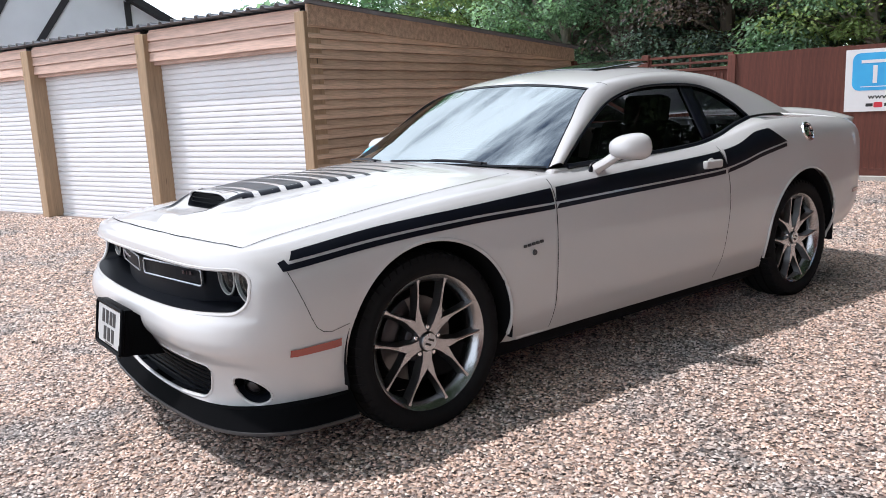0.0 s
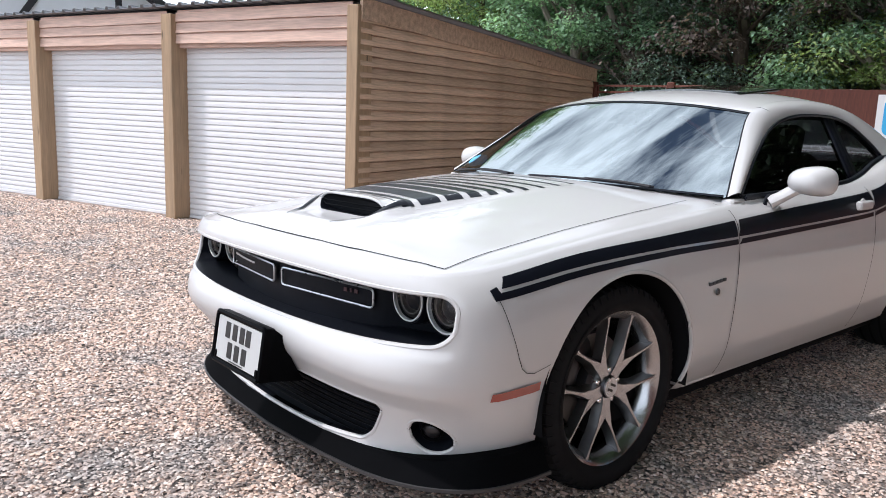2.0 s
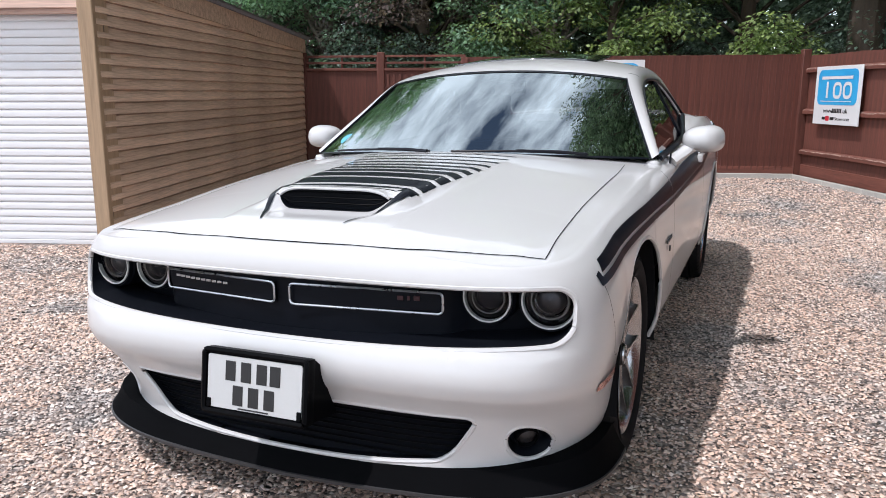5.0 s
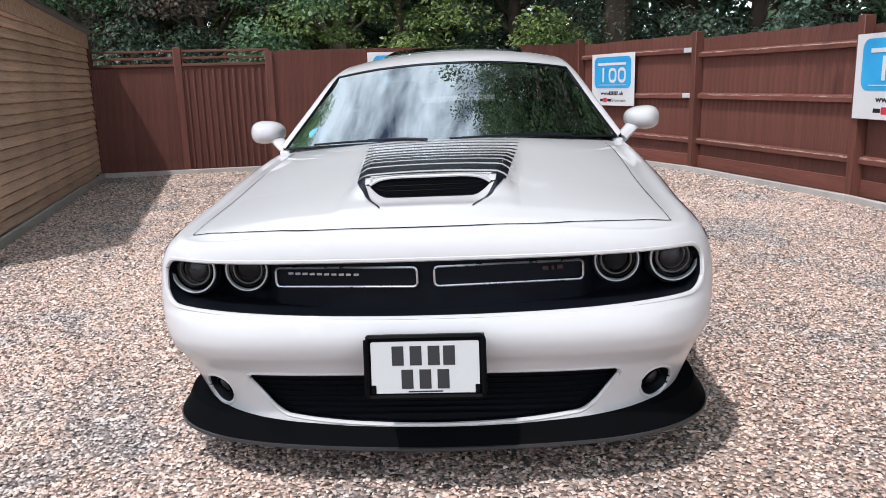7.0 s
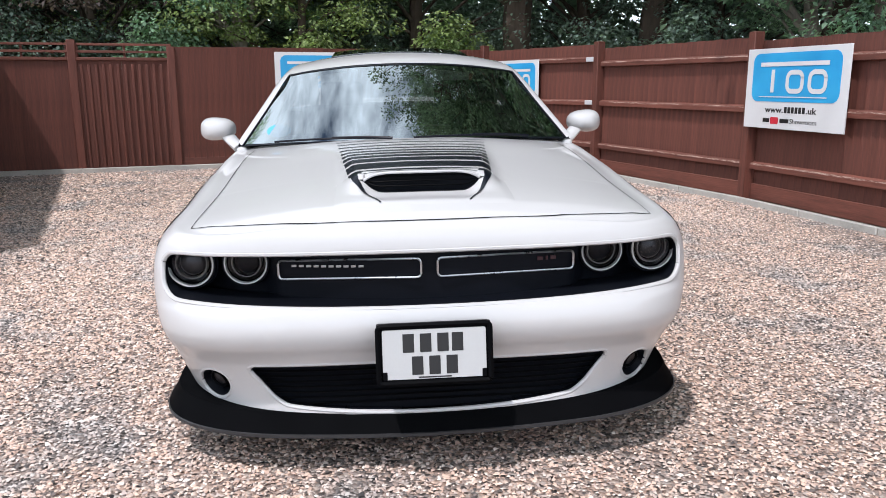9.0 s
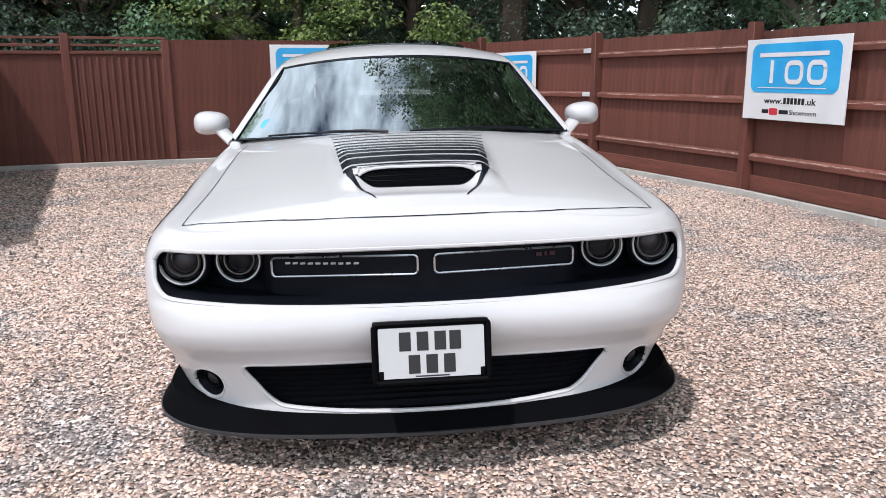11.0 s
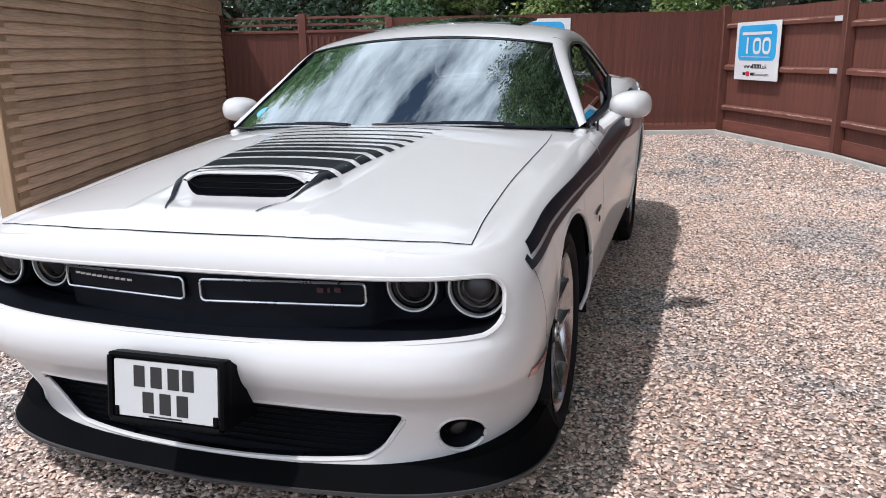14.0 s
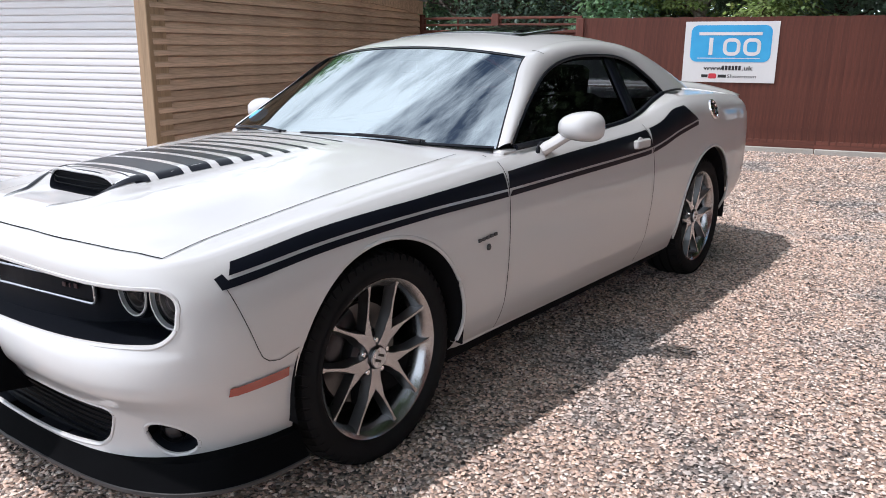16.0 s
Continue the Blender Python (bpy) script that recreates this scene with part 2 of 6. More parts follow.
def leaf_mat(name, a, b):
    """Leaves: a soft sheen over the green, and light that comes through from behind."""
    m = mat(name, a, 0.5, scale=0.9, fine=2.2, island=0.5, col2=b, span=(0.40, 0.58), spec=0.35)
    n, l = m.node_tree.nodes, m.node_tree.links
    tl, mx, warm = n.new("ShaderNodeBsdfTranslucent"), n.new("ShaderNodeMixShader"), n.new("ShaderNodeMix")
    warm.data_type, warm.blend_type = "RGBA", "MULTIPLY"
    warm.inputs[0].default_value, warm.inputs[7].default_value = 1.0, (0.92, 1.0, 0.68, 1)
    l.new(n["Principled BSDF"].inputs["Base Color"].links[0].from_socket, warm.inputs[6])
    l.new(warm.outputs[2], tl.inputs["Color"])
    mx.inputs[0].default_value = 0.52
    l.new(n["Principled BSDF"].outputs[0], mx.inputs[1])
    l.new(tl.outputs[0], mx.inputs[2])
    l.new(mx.outputs[0], n["Material Output"].inputs["Surface"])
    return m


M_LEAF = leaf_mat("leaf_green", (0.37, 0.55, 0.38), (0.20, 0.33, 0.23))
M_LEAFY = leaf_mat("leaf_bright", (0.36, 0.46, 0.19), (0.13, 0.20, 0.085))
M_COPPER = leaf_mat("leaf_copper", (0.17, 0.125, 0.115), (0.07, 0.06, 0.058))
# tree shade is put into this darker green; M_LEAF is the sunlit one
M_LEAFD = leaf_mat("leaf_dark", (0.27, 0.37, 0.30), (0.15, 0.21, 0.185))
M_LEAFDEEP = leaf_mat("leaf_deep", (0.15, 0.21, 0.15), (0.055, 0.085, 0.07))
M_PALEBARK = mat("pale_bark", (0.27, 0.24, 0.20), 0.9, var=0.4, scale=5, fine=24, bump=0.6, stretch=(1, 1, 0.3))


# ---- building helpers ----
def mesh_from(name, verts, faces, material=None, smooth=False):
    me = bpy.data.meshes.new(name)
    me.from_pydata([tuple(v) for v in verts], [], [tuple(f) for f in faces])
    if material:
        me.materials.append(material)
    if smooth:
        me.polygons.foreach_set("use_smooth", [True] * len(me.polygons))
    me.update()
    return me


def part(name, bm, material, parent=None, label="", smooth=True, m=None):
    """Links a bmesh as one mesh object, under a thing or a part where one is given."""
    me = bpy.data.meshes.new(name)
    bmesh.ops.recalc_face_normals(bm, faces=bm.faces)
    bm.to_mesh(me)
    bm.free()
    me.materials.append(material)
    if smooth:
        me.polygons.foreach_set("use_smooth", [True] * len(me.polygons))
        me.set_sharp_from_angle(angle=radians(38))
    ob = new(name, me)
    if m is not None:
        ob.matrix_basis = m
    ob.parent = parent
    return tagged(ob, label)


def piece(name, me, parent, m):
    ob = new(name, me)
    ob.parent = parent
    ob.matrix_basis = m
    return ob


def thing(name, label, category, group="", m=None, kind=""):
    ob = new(name)
    ob.empty_display_size = 0.2
    if m is not None:
        ob.matrix_basis = m
    return tagged(ob, label, category, group, kind)


def box(sx, sy, sz, bev=0.0, at=(0, 0, 0), bm=None, seg=1):
    """A box of full sizes, bevelled, centred at a point."""
    own = bmesh.new()
    bmesh.ops.create_cube(own, size=1)
    bmesh.ops.scale(own, vec=(sx, sy, sz), verts=own.verts)
    if bev:
        bmesh.ops.bevel(own, geom=own.edges[:], offset=bev, segments=seg, affect="EDGES", profile=0.7)
    bmesh.ops.translate(own, vec=at, verts=own.verts)
    if bm is None:
        return own
    tmp = bpy.data.meshes.new("tmp")
    own.to_mesh(tmp)
    own.free()
    bm.from_mesh(tmp)
    bpy.data.meshes.remove(tmp)
    return bm


def lathe(profile, n=48, axis="X", bm=None):
    """Turns a profile of (along the axis, radius) round the axis."""
    bm = bm or bmesh.new()
    rings = []
    for a, r in profile:
        ring = []
        for k in range(n):
            t = 2 * math.pi * k / n
            c, s = r * math.cos(t), r * math.sin(t)
            ring.append(bm.verts.new((a, c, s) if axis == "X" else (c, a, s) if axis == "Y" else (c, s, a)))
        rings.append(ring)
    for p, q in zip(rings, rings[1:]):
        for k in range(n):
            bm.faces.new((p[k], p[(k + 1) % n], q[(k + 1) % n], q[k]))
    return bm


def tube(points, radius, n=8, closed=False, bm=None, flat=1.0):
    """A round bar through points; radius may be one number or one for each point."""
    bm = bm or bmesh.new()
    pts = [Vector(p) for p in points]
    rings = []
    for i, p in enumerate(pts):
        a = pts[i - 1] if i or closed else p
        b = pts[(i + 1) % len(pts)] if i + 1 < len(pts) or closed else p
        d = (b - a).normalized()
        up = Vector((0, 0, 1)) if abs(d.z) < 0.9 else Vector((1, 0, 0))
        u = d.cross(up).normalized()
        w = u.cross(d)
        r = radius[i] if isinstance(radius, (list, tuple)) else radius
        rings.append([bm.verts.new(p + r * (math.cos(t) * u + flat * math.sin(t) * w)) for t in (2 * math.pi * k / n for k in range(n))])
    for i in range(len(rings) if closed else len(rings) - 1):
        p, q = rings[i], rings[(i + 1) % len(rings)]
        for k in range(n):
            bm.faces.new((p[k], p[(k + 1) % n], q[(k + 1) % n], q[k]))
    if not closed:
        for ring in (rings[0], rings[-1]):
            bm.faces.new(ring)
    return bm


def lerp(a, b, t):
    return a + (b - a) * t


def curve1(knots, x):
    """A smooth curve through (x, value) knots."""
    if x <= knots[0][0]:
        return knots[0][1]
    for (x0, y0), (x1, y1) in zip(knots, knots[1:]):
        if x <= x1:
            i = knots.index((x0, y0))
            xm, ym = knots[i - 1] if i else (x0 - (x1 - x0), y0 - (y1 - y0))
            xp, yp = knots[i + 2] if i + 2 < len(knots) else (x1 + (x1 - x0), y1 + (y1 - y0))
            m0 = (y1 - ym) / (x1 - xm) * (x1 - x0)
            m1 = (yp - y0) / (xp - x0) * (x1 - x0)
            t = (x - x0) / (x1 - x0)
            return (2 * t**3 - 3 * t * t + 1) * y0 + (t**3 - 2 * t * t + t) * m0 + (-2 * t**3 + 3 * t * t) * y1 + (t**3 - t * t) * m1
    return knots[-1][1]


def grid_faces(bm, rows):
    for p, q in zip(rows, rows[1:]):
        for k in range(len(p) - 1):
            vs = [p[k], p[k + 1], q[k + 1], q[k]]
            if len(set(vs)) == 4:
                bm.faces.new(vs)


def yaw_at(x, y, z, deg):
    return pose(x, y, z, 0, 0, deg)


# ---- ground ----
def ground():
    n = 24
    xs = [-400, -120, -40] + [lerp(-16, 12, i / n) for i in range(n + 1)] + [40, 120, 400]
    ys = [-400, -120, -40] + [lerp(-12, 20, i / n) for i in range(n + 1)] + [40, 120, 400]
    verts = [(x, y, 0.0) for y in ys for x in xs]
    w = len(xs)
    faces = [(j * w + i, j * w + i + 1, (j + 1) * w + i + 1, (j + 1) * w + i) for j in range(len(ys) - 1) for i in range(w - 1)]
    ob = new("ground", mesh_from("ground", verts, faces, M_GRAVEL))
    return tagged(ob, "buff and grey gravel yard surface", "ground", kind="structure")


ground()


def inside_yard(x, y):
    """Within the fences and clear of the garages."""
    back = y < 7.85 + 0.26 * (x + 5.63) + 0.1
    right = x < np.interp(y, (-4.5, -1.2, 1.9, 4.64, 7.35, 9.9), (4.62, 4.52, 4.17, 3.65, 2.80, 1.6))
    side = (x + 3.62) * 0.951 + (y - 2.04) * 0.309 > 0.06
    front = (x + 3.72) * 0.309 - (y - 2.04) * 0.951 > 0.0
    return back & right & (side | front)


def stones(count, lo, hi, small, large, seed):
    """Loose shingle: squashed, uneven stones bedded in the ground."""
    rng = np.random.default_rng(seed)
    p = np.stack([rng.uniform(lo[0], hi[0], count), rng.uniform(lo[1], hi[1], count)], 1)
    p += rng.normal(0, 0.4, p.shape)
    p = p[inside_yard(p[:, 0], p[:, 1])]
    k = len(p)
    base = np.array([(1, 0, 0), (0, 1, 0), (-1, 0, 0), (0, -1, 0), (0, 0, 1)], float)
    v = base[None] * rng.uniform(0.6, 1.25, (k, 5, 1)) + rng.normal(0, 0.16, (k, 5, 3))
    s = rng.uniform(small, large, (k, 1, 1)) * np.stack([rng.uniform(0.9, 1.5, k), rng.uniform(0.7, 1.05, k), rng.uniform(0.5, 0.8, k)], 1)[:, None]
    v = v * s
    a, tx = rng.uniform(0, 2 * np.pi, k), rng.normal(0, 0.35, k)
    c, d, ct, st = np.cos(a)[:, None], np.sin(a)[:, None], np.cos(tx)[:, None], np.sin(tx)[:, None]
    x, y, z = v[..., 0], v[..., 1], v[..., 2]
    y, z = ct * y - st * z, st * y + ct * z
    out = np.stack([c * x - d * y + p[:, :1], d * x + c * y + p[:, 1:], z + rng.uniform(0.0, 0.009, (k, 1))], -1).reshape(-1, 3)
    tri = np.array([(0, 1, 4), (1, 2, 4), (2, 3, 4), (3, 0, 4)])
    f = (tri[None] + 5 * np.arange(k)[:, None, None]).reshape(-1, 3)
    return out, f


def gravel():
    sets = [stones(235000, (-2.6, -2.4), (3.4, 5.0), 0.005, 0.0102, 1), stones(72000, (-9.0, -1.6), (-1.6, 4.5), 0.0078, 0.0145, 2),
            stones(48000, (-5.0, 4.0), (4.4, 10.0), 0.009, 0.016, 3)]
    vs, fs, off = [], [], 0
    for v, f in sets:
        vs.append(v), fs.append(f + off)
        off += len(v)
    v, f = np.concatenate(vs), np.concatenate(fs)
    me = bpy.data.meshes.new("gravel")
    me.vertices.add(len(v))
    me.vertices.foreach_set("co", v.ravel())
    me.loops.add(f.size)
    me.loops.foreach_set("vertex_index", f.ravel())
    me.polygons.add(len(f))
    me.polygons.foreach_set("loop_start", np.arange(0, f.size, 3))
    me.update(calc_edges=True)
    me.materials.append(M_STONES)
    tagged(new("gravel", me), "loose mixed buff, cream and grey shingle", "gravel", kind="stuff")


gravel()


# ---- garages ----
G_AT, G_TURN = (-3.72, 2.04), 18.0      # front right corner; the doors run along local -x, the depth along +y
G_DEPTH, G_BAY, G_BAYS = 6.05, 2.46, 3


def wavy_board(length, height, thick, seed, low=0.012, cut=None):
    """A sawn board along x with an uneven lower edge, its top at z = height; cut(x) limits the top."""
    rng = random.Random(seed)
    bm = bmesh.new()
    n = max(4, int(length / 0.28))
    rows = []
    w = [rng.uniform(-low, low) for _ in range(n + 1)]
    for i in range(n + 1):
        x = length * i / n
        top = height if cut is None else min(height, cut(x))
        bot = min(0.5 * (w[i] + w[max(0, i - 1)]), top - 0.016)
        lap = min(max(bot + 0.012, height - 0.026), top - 0.002)
        prof = ((0, bot), (-thick, bot), (-thick, bot + 0.006), (-thick * 0.68, lap), (-thick * 0.1, lap + 0.001), (-thick * 0.1, top), (0, top))
        rows.append([bm.verts.new((x, y, z)) for y, z in prof])
    for p, q in zip(rows, rows[1:]):
        for k in range(7):
            bm.faces.new((p[k], p[(k + 1) % 7], q[(k + 1) % 7], q[k]))
    bm.faces.new(rows[0]), bm.faces.new(rows[-1])
    return bm


def slat_mesh(width, height):
    """One curled roller-door slat, 4 mm of shadow groove at its foot."""
    prof = [(0.0, 0.0), (0.012, 0.004), (0.016, 0.012), (0.016, height * 0.55), (0.012, height * 0.85), (0.004, height), (-0.004, height), (-0.004, 0.0)]
    n = len(prof)
    verts = [(x, -y, z) for x in (0, width) for y, z in prof]
    faces = [(i, (i + 1) % n, n + (i + 1) % n, n + i) for i in range(n)] + [tuple(range(n)), tuple(range(2 * n - 1, n - 1, -1))]
    return mesh_from("slat", verts, faces, M_ROLLER)


def garages():
    g = thing("garage_block", "row of timber lock-up garages with white roller doors", "garage", m=yaw_at(*G_AT, 0, G_TURN))
    for i in range(G_BAYS + 1):
        wide, mid = (0.16, -G_BAY * i) if i else (0.125, 0.0475)
        part("post", box(wide, 0.235, 2.21, 0.008, (mid, 0.0325, 1.105)), M_POST, g, "rough sawn square timber post")
    for i in range(G_BAYS):
        x1 = -G_BAY * i - (0.08 if i else 0.015)
        clear = G_BAY - (0.16 if i else 0.095)
        if i < 2:
            slat = slat_mesh(clear, 0.0635)
        x0, xm = x1 - clear, x1 - clear / 2
        for k, z in enumerate((1.90, 2.015, 2.125)):
            part("fascia_board", wavy_board(clear, 0.125, 0.032, 10 * i + k, 0.006), M_BOARD, g, m=pose(x0, 0.01, z))
        part("lintel", box(clear, 0.07, 0.05, 0.004, (xm, 0.06, 1.885)), M_BOARD, g)
        door = part("roller_door", box(clear - 0.01, 0.02, 1.9, 0.002, (xm, 0.155, 0.97)), M_ROLLER, g, "white slatted roller shutter door, closed")
        for k in range(30):
            piece("slat", slat, door, pose(x0, 0.14, 0.035 + 0.0635 * k))
        part("door_rail", box(clear - 0.01, 0.05, 0.035, 0.004, (xm, 0.135, 0.018)), M_ROLLER, door)
    for k in range(22):
        z = 0.10 + 0.098 * k
        cut = lambda x, z=z: 2.20 - 0.036 * x - z
        if cut(0) < 0.03:
            continue
        part("weatherboard", wavy_board(G_DEPTH + 0.055, 0.112, 0.036, 200 + k, 0.007, cut), M_WOOD, g, m=pose(0.080, -0.035, z, 0, 0, 90))
    full = G_BAY * G_BAYS
    part("rear_wall", box(full, 0.06, 2.0, 0, (-full / 2, G_DEPTH - 0.03, 1.0)), M_WOOD, g)
    part("inner_wall", box(0.05, G_DEPTH - 0.1, 1.95, 0, (0.03, G_DEPTH / 2, 1.0)), M_WOOD, g)
    part("far_wall", box(0.05, G_DEPTH, 2.0, 0, (-full - 0.1, G_DEPTH / 2, 1.0)), M_WOOD, g)
    bm = bmesh.new()
    rows = []
    for i in range(9):
        y = lerp(-0.03, G_DEPTH + 0.12, i / 8)
        w = 0.006 * math.sin(i * 2.1)
        rows.append([bm.verts.new(q) for q in ((0.125, y, 2.085 - 0.036 * y + w), (0.125, y, 2.275 - 0.036 * y), (0.095, y, 2.275 - 0.036 * y), (0.095, y, 2.085 - 0.036 * y + w))])
    for p, q in zip(rows, rows[1:]):
        for k in range(4):
            bm.faces.new((p[k], p[(k + 1) % 4], q[(k + 1) % 4], q[k]))
    bm.faces.new(rows[0]), bm.faces.new(rows[-1])
    part("barge_board", bm, M_WOOD, g, smooth=False)
    bm = bmesh.new()
    xs, x = [], -full - 0.2
    while x < 0.08:
        xs += [(x, 0.0), (x + 0.13, 0.0), (x + 0.145, 0.028), (x + 0.18, 0.028)]
        x += 0.2
    rows = [[bm.verts.new((u, y, 2.285 - 0.036 * y + h)) for u, h in xs] for y in (-0.10, G_DEPTH + 0.2)]
    low = [[bm.verts.new((u, y, 2.277 - 0.036 * y + h)) for u, h in xs] for y in (-0.10, G_DEPTH + 0.2)]
    grid_faces(bm, rows), grid_faces(bm, low)
    for a, b in zip(rows, low):
        grid_faces(bm, [a, b])
    part("roof", bm, M_ROOF, g, "dark grey ribbed metal roof sheet", smooth=False)
    part("kerb", box(0.04, G_DEPTH, 0.10, 0.008, (0.128, G_DEPTH / 2 + 0.05, 0.035)), M_CONCRETE, g, "concrete gravel board")
    return g


garages()


# ---- fences ----
def strip_board(w, h, t, seed):
    rng = random.Random(seed)
    b = box(w, t, h, 0.0, (0, 0, h / 2))
    for v in b.verts:
        if v.co.z > h / 2:
            v.co.z += rng.uniform(-0.006, 0.004)
        v.co.y += 0.020 * (v.co.x / w)
    return b


BOARDS = {}


def board_mesh(h, w=0.104, n=4):
    """A few shared feather-edged board meshes of one height."""
    key = (round(h, 3), w)
    if key not in BOARDS:
        out = []
        for s in range(n):
            b = strip_board(w, h, 0.016, s + 17)
            me = bpy.data.meshes.new("board")
            b.to_mesh(me)
            b.free()
            me.materials.append(M_FENCE)
            out.append(me)
        BOARDS[key] = out
    return BOARDS[key]


def along(a, b):
    d = Vector((b[0] - a[0], b[1] - a[1], 0))
    return d.length, math.degrees(math.atan2(d.y, d.x))


def fence_boards(parent, x0, x1, h, y=0.0, base=0.05, seed=0, pitch=0.096):
    rng = random.Random(seed)
    meshes = board_mesh(h)
    n = max(1, round((x1 - x0) / pitch))
    for i in range(n):
        x = x0 + (i + 0.5) * (x1 - x0) / n
        piece("board", rng.choice(meshes), parent, pose(x, y + rng.uniform(-0.002, 0.002), base + rng.uniform(-0.004, 0.004), 0, rng.uniform(-0.25, 0.25), 0))


RIGHT = [(1.67, 9.90), (2.88, 7.35), (3.73, 4.64), (4.25, 1.90), (4.62, -1.20), (4.75, -4.40)]


def worn_rail(length, d, h, seed, at):
    """A sawn fence rail with a weathered top arris and uneven edges."""
    rng = random.Random(seed)
    bm, n = bmesh.new(), max(8, round(length / 0.06))
    rows, sag, chip = [], rng.uniform(-0.008, 0.008), 0.0
    for k in range(n + 1):
        u = k / n
        chip = max(0.0, 0.75 * chip + rng.uniform(-0.003, 0.004))
        x, y, z = at[0] + (u - 0.5) * length, at[1], at[2] + sag * 4 * u * (1 - u) + rng.uniform(-0.0015, 0.0015)
        prof = ((d / 2, -h / 2), (-d / 2, -h / 2 + rng.uniform(0, 0.003)), (-d / 2, h / 2 - 0.026 - chip), (-d / 2 + 0.013 + chip, h / 2 - 0.013 - 0.4 * chip), (d / 2, h / 2))
        rows.append([bm.verts.new((x, y + a, z + b)) for a, b in prof])
    for p, q in zip(rows, rows[1:]):
        for k in range(5):
            f = bm.faces.new((p[k], p[(k + 1) % 5], q[(k + 1) % 5], q[k]))
            f.material_index = 1 if k == 2 else 0
    bm.faces.new(rows[0]), bm.faces.new(rows[-1])
    return bm


def fence_right():
    """Seen from the back: posts and three rails towards the yard, boards behind, concrete edging at the foot."""
    for i, (a, b) in enumerate(zip(RIGHT, RIGHT[1:])):
        length, turn = along(a, b)
        f = thing("fence_panel", "red-brown stained close-board fence bay with three rails", "fence", "yard fence", m=yaw_at(*a, 0, turn))
        h = (1.76, 1.70, 1.66, 1.62, 1.62)[i]
        fence_boards(f, 0.0, length, h - 0.06, 0.055, 0.06, seed=i)
        for k, z in enumerate((0.40, 0.98, h - 0.20)):
            rail = worn_rail(length - 0.10, 0.055, 0.075, 10 * i + k, (length / 2, 0.012, z))
            part("rail", rail, M_FENCEH, f, smooth=False).data.materials.append(M_RAILWORN)
        part("gravel_board", box(length, 0.022, 0.16, 0.004, (length / 2, 0.035, 0.13)), M_FENCEH, f)
        part("post", box(0.105, 0.115, h + 0.09, 0.007, (0, -0.01, (h + 0.09) / 2)), M_FENCE, f)
        if i == 0:
            for z in (0.98, h - 0.20):
                part("rail_splice", box(0.16, 0.012, 0.06, 0.004, (length - 0.17, -0.022, z)), M_PAPER, f, "pale bare timber splice")
        n = max(2, round(length / 0.92))
        for k in range(n):
            e = box(length / n - 0.012, 0.05, 0.16, 0.008, ((k + 0.5) * length / n, -0.085, -0.015))
            part("edging", e, M_CONCRETE, f)


def fence_back():
    a, b = (-5.63, 8.00), (1.67, 9.90)
    length, turn = along(a, b)
    posts = (0.03, 1.29, 2.66)
    # two panels with an open trellis top
    for i, (x0, x1) in enumerate(((0.08, 1.24), (1.34, 2.61))):
        f = thing("fence_panel", "red-brown fence panel with open trellis top", "fence", "yard fence", m=yaw_at(*a, 0, turn))
        fence_boards(f, x0, x1, 1.52, 0.0, 0.06, seed=40 + i)
        if i == 1:
            for k in range(13):
                part("batten", box(0.032, 0.022, 1.46, 0.004, (x0 + 0.06 + k * (x1 - x0 - 0.12) / 12, -0.022, 0.80)), M_FENCE, f)
        part("cap_rail", box(x1 - x0, 0.07, 0.045, 0.006, ((x0 + x1) / 2, -0.008, 1.60)), M_FENCEH, f)
        for z in (1.70, 1.80):
            part("trellis_rail", box(x1 - x0, 0.03, 0.034, 0.004, ((x0 + x1) / 2, 0, z)), M_FENCEH, f)
        for x in (x0 + 0.02, (x0 + x1) / 2, x1 - 0.02):
            part("trellis_upright", box(0.03, 0.024, 0.22, 0.003, (x, 0.014, 1.71)), M_FENCE, f)
        part("post", box(0.11, 0.11, 1.86, 0.008, (posts[i], 0.0, 0.93)), M_FENCE, f)
        part("edging", box(x1 - x0 + 0.1, 0.05, 0.12, 0.008, ((x0 + x1) / 2, -0.07, 0.01)), M_CONCRETE, f)
    # tall close-board run
    x = 2.60
    n = 3
    step = (length - x - 0.05) / n
    for i in range(n):
        f = thing("fence_panel", "tall red-brown close-board fence panel, boards facing the yard", "fence", "yard fence", m=yaw_at(*a, 0, turn))
        x0, x1 = x + i * step, x + (i + 1) * step
        fence_boards(f, x0 + (0.06 if i == 0 else 0), x1, 1.66, -0.01, 0.12, seed=60 + i, pitch=0.088)
        part("gravel_board", box(x1 - x0, 0.026, 0.14, 0.004, ((x0 + x1) / 2, -0.012, 0.10)), M_FENCEH, f)
        part("post", box(0.11, 0.11, 1.78, 0.008, (x0, 0.05 if i else -0.01, 0.89)), M_FENCE, f)
        part("edging", box(x1 - x0 - 0.01, 0.06, 0.12, 0.008, ((x0 + x1) / 2, -0.09, 0.01)), M_CONCRETE, f)


fence_right()
fence_back()


# ---- sign boards ----
def round_rect(w, h, r, n=6):
    out = []
    for cx, cy, a0 in ((w / 2 - r, h / 2 - r, 0), (-w / 2 + r, h / 2 - r, 90), (-w / 2 + r, -h / 2 + r, 180), (w / 2 - r, -h / 2 + r, 270)):
        out += [(cx + r * math.cos(radians(a0 + 90 * k / n)), cy + r * math.sin(radians(a0 + 90 * k / n))) for k in range(n + 1)]
    return out


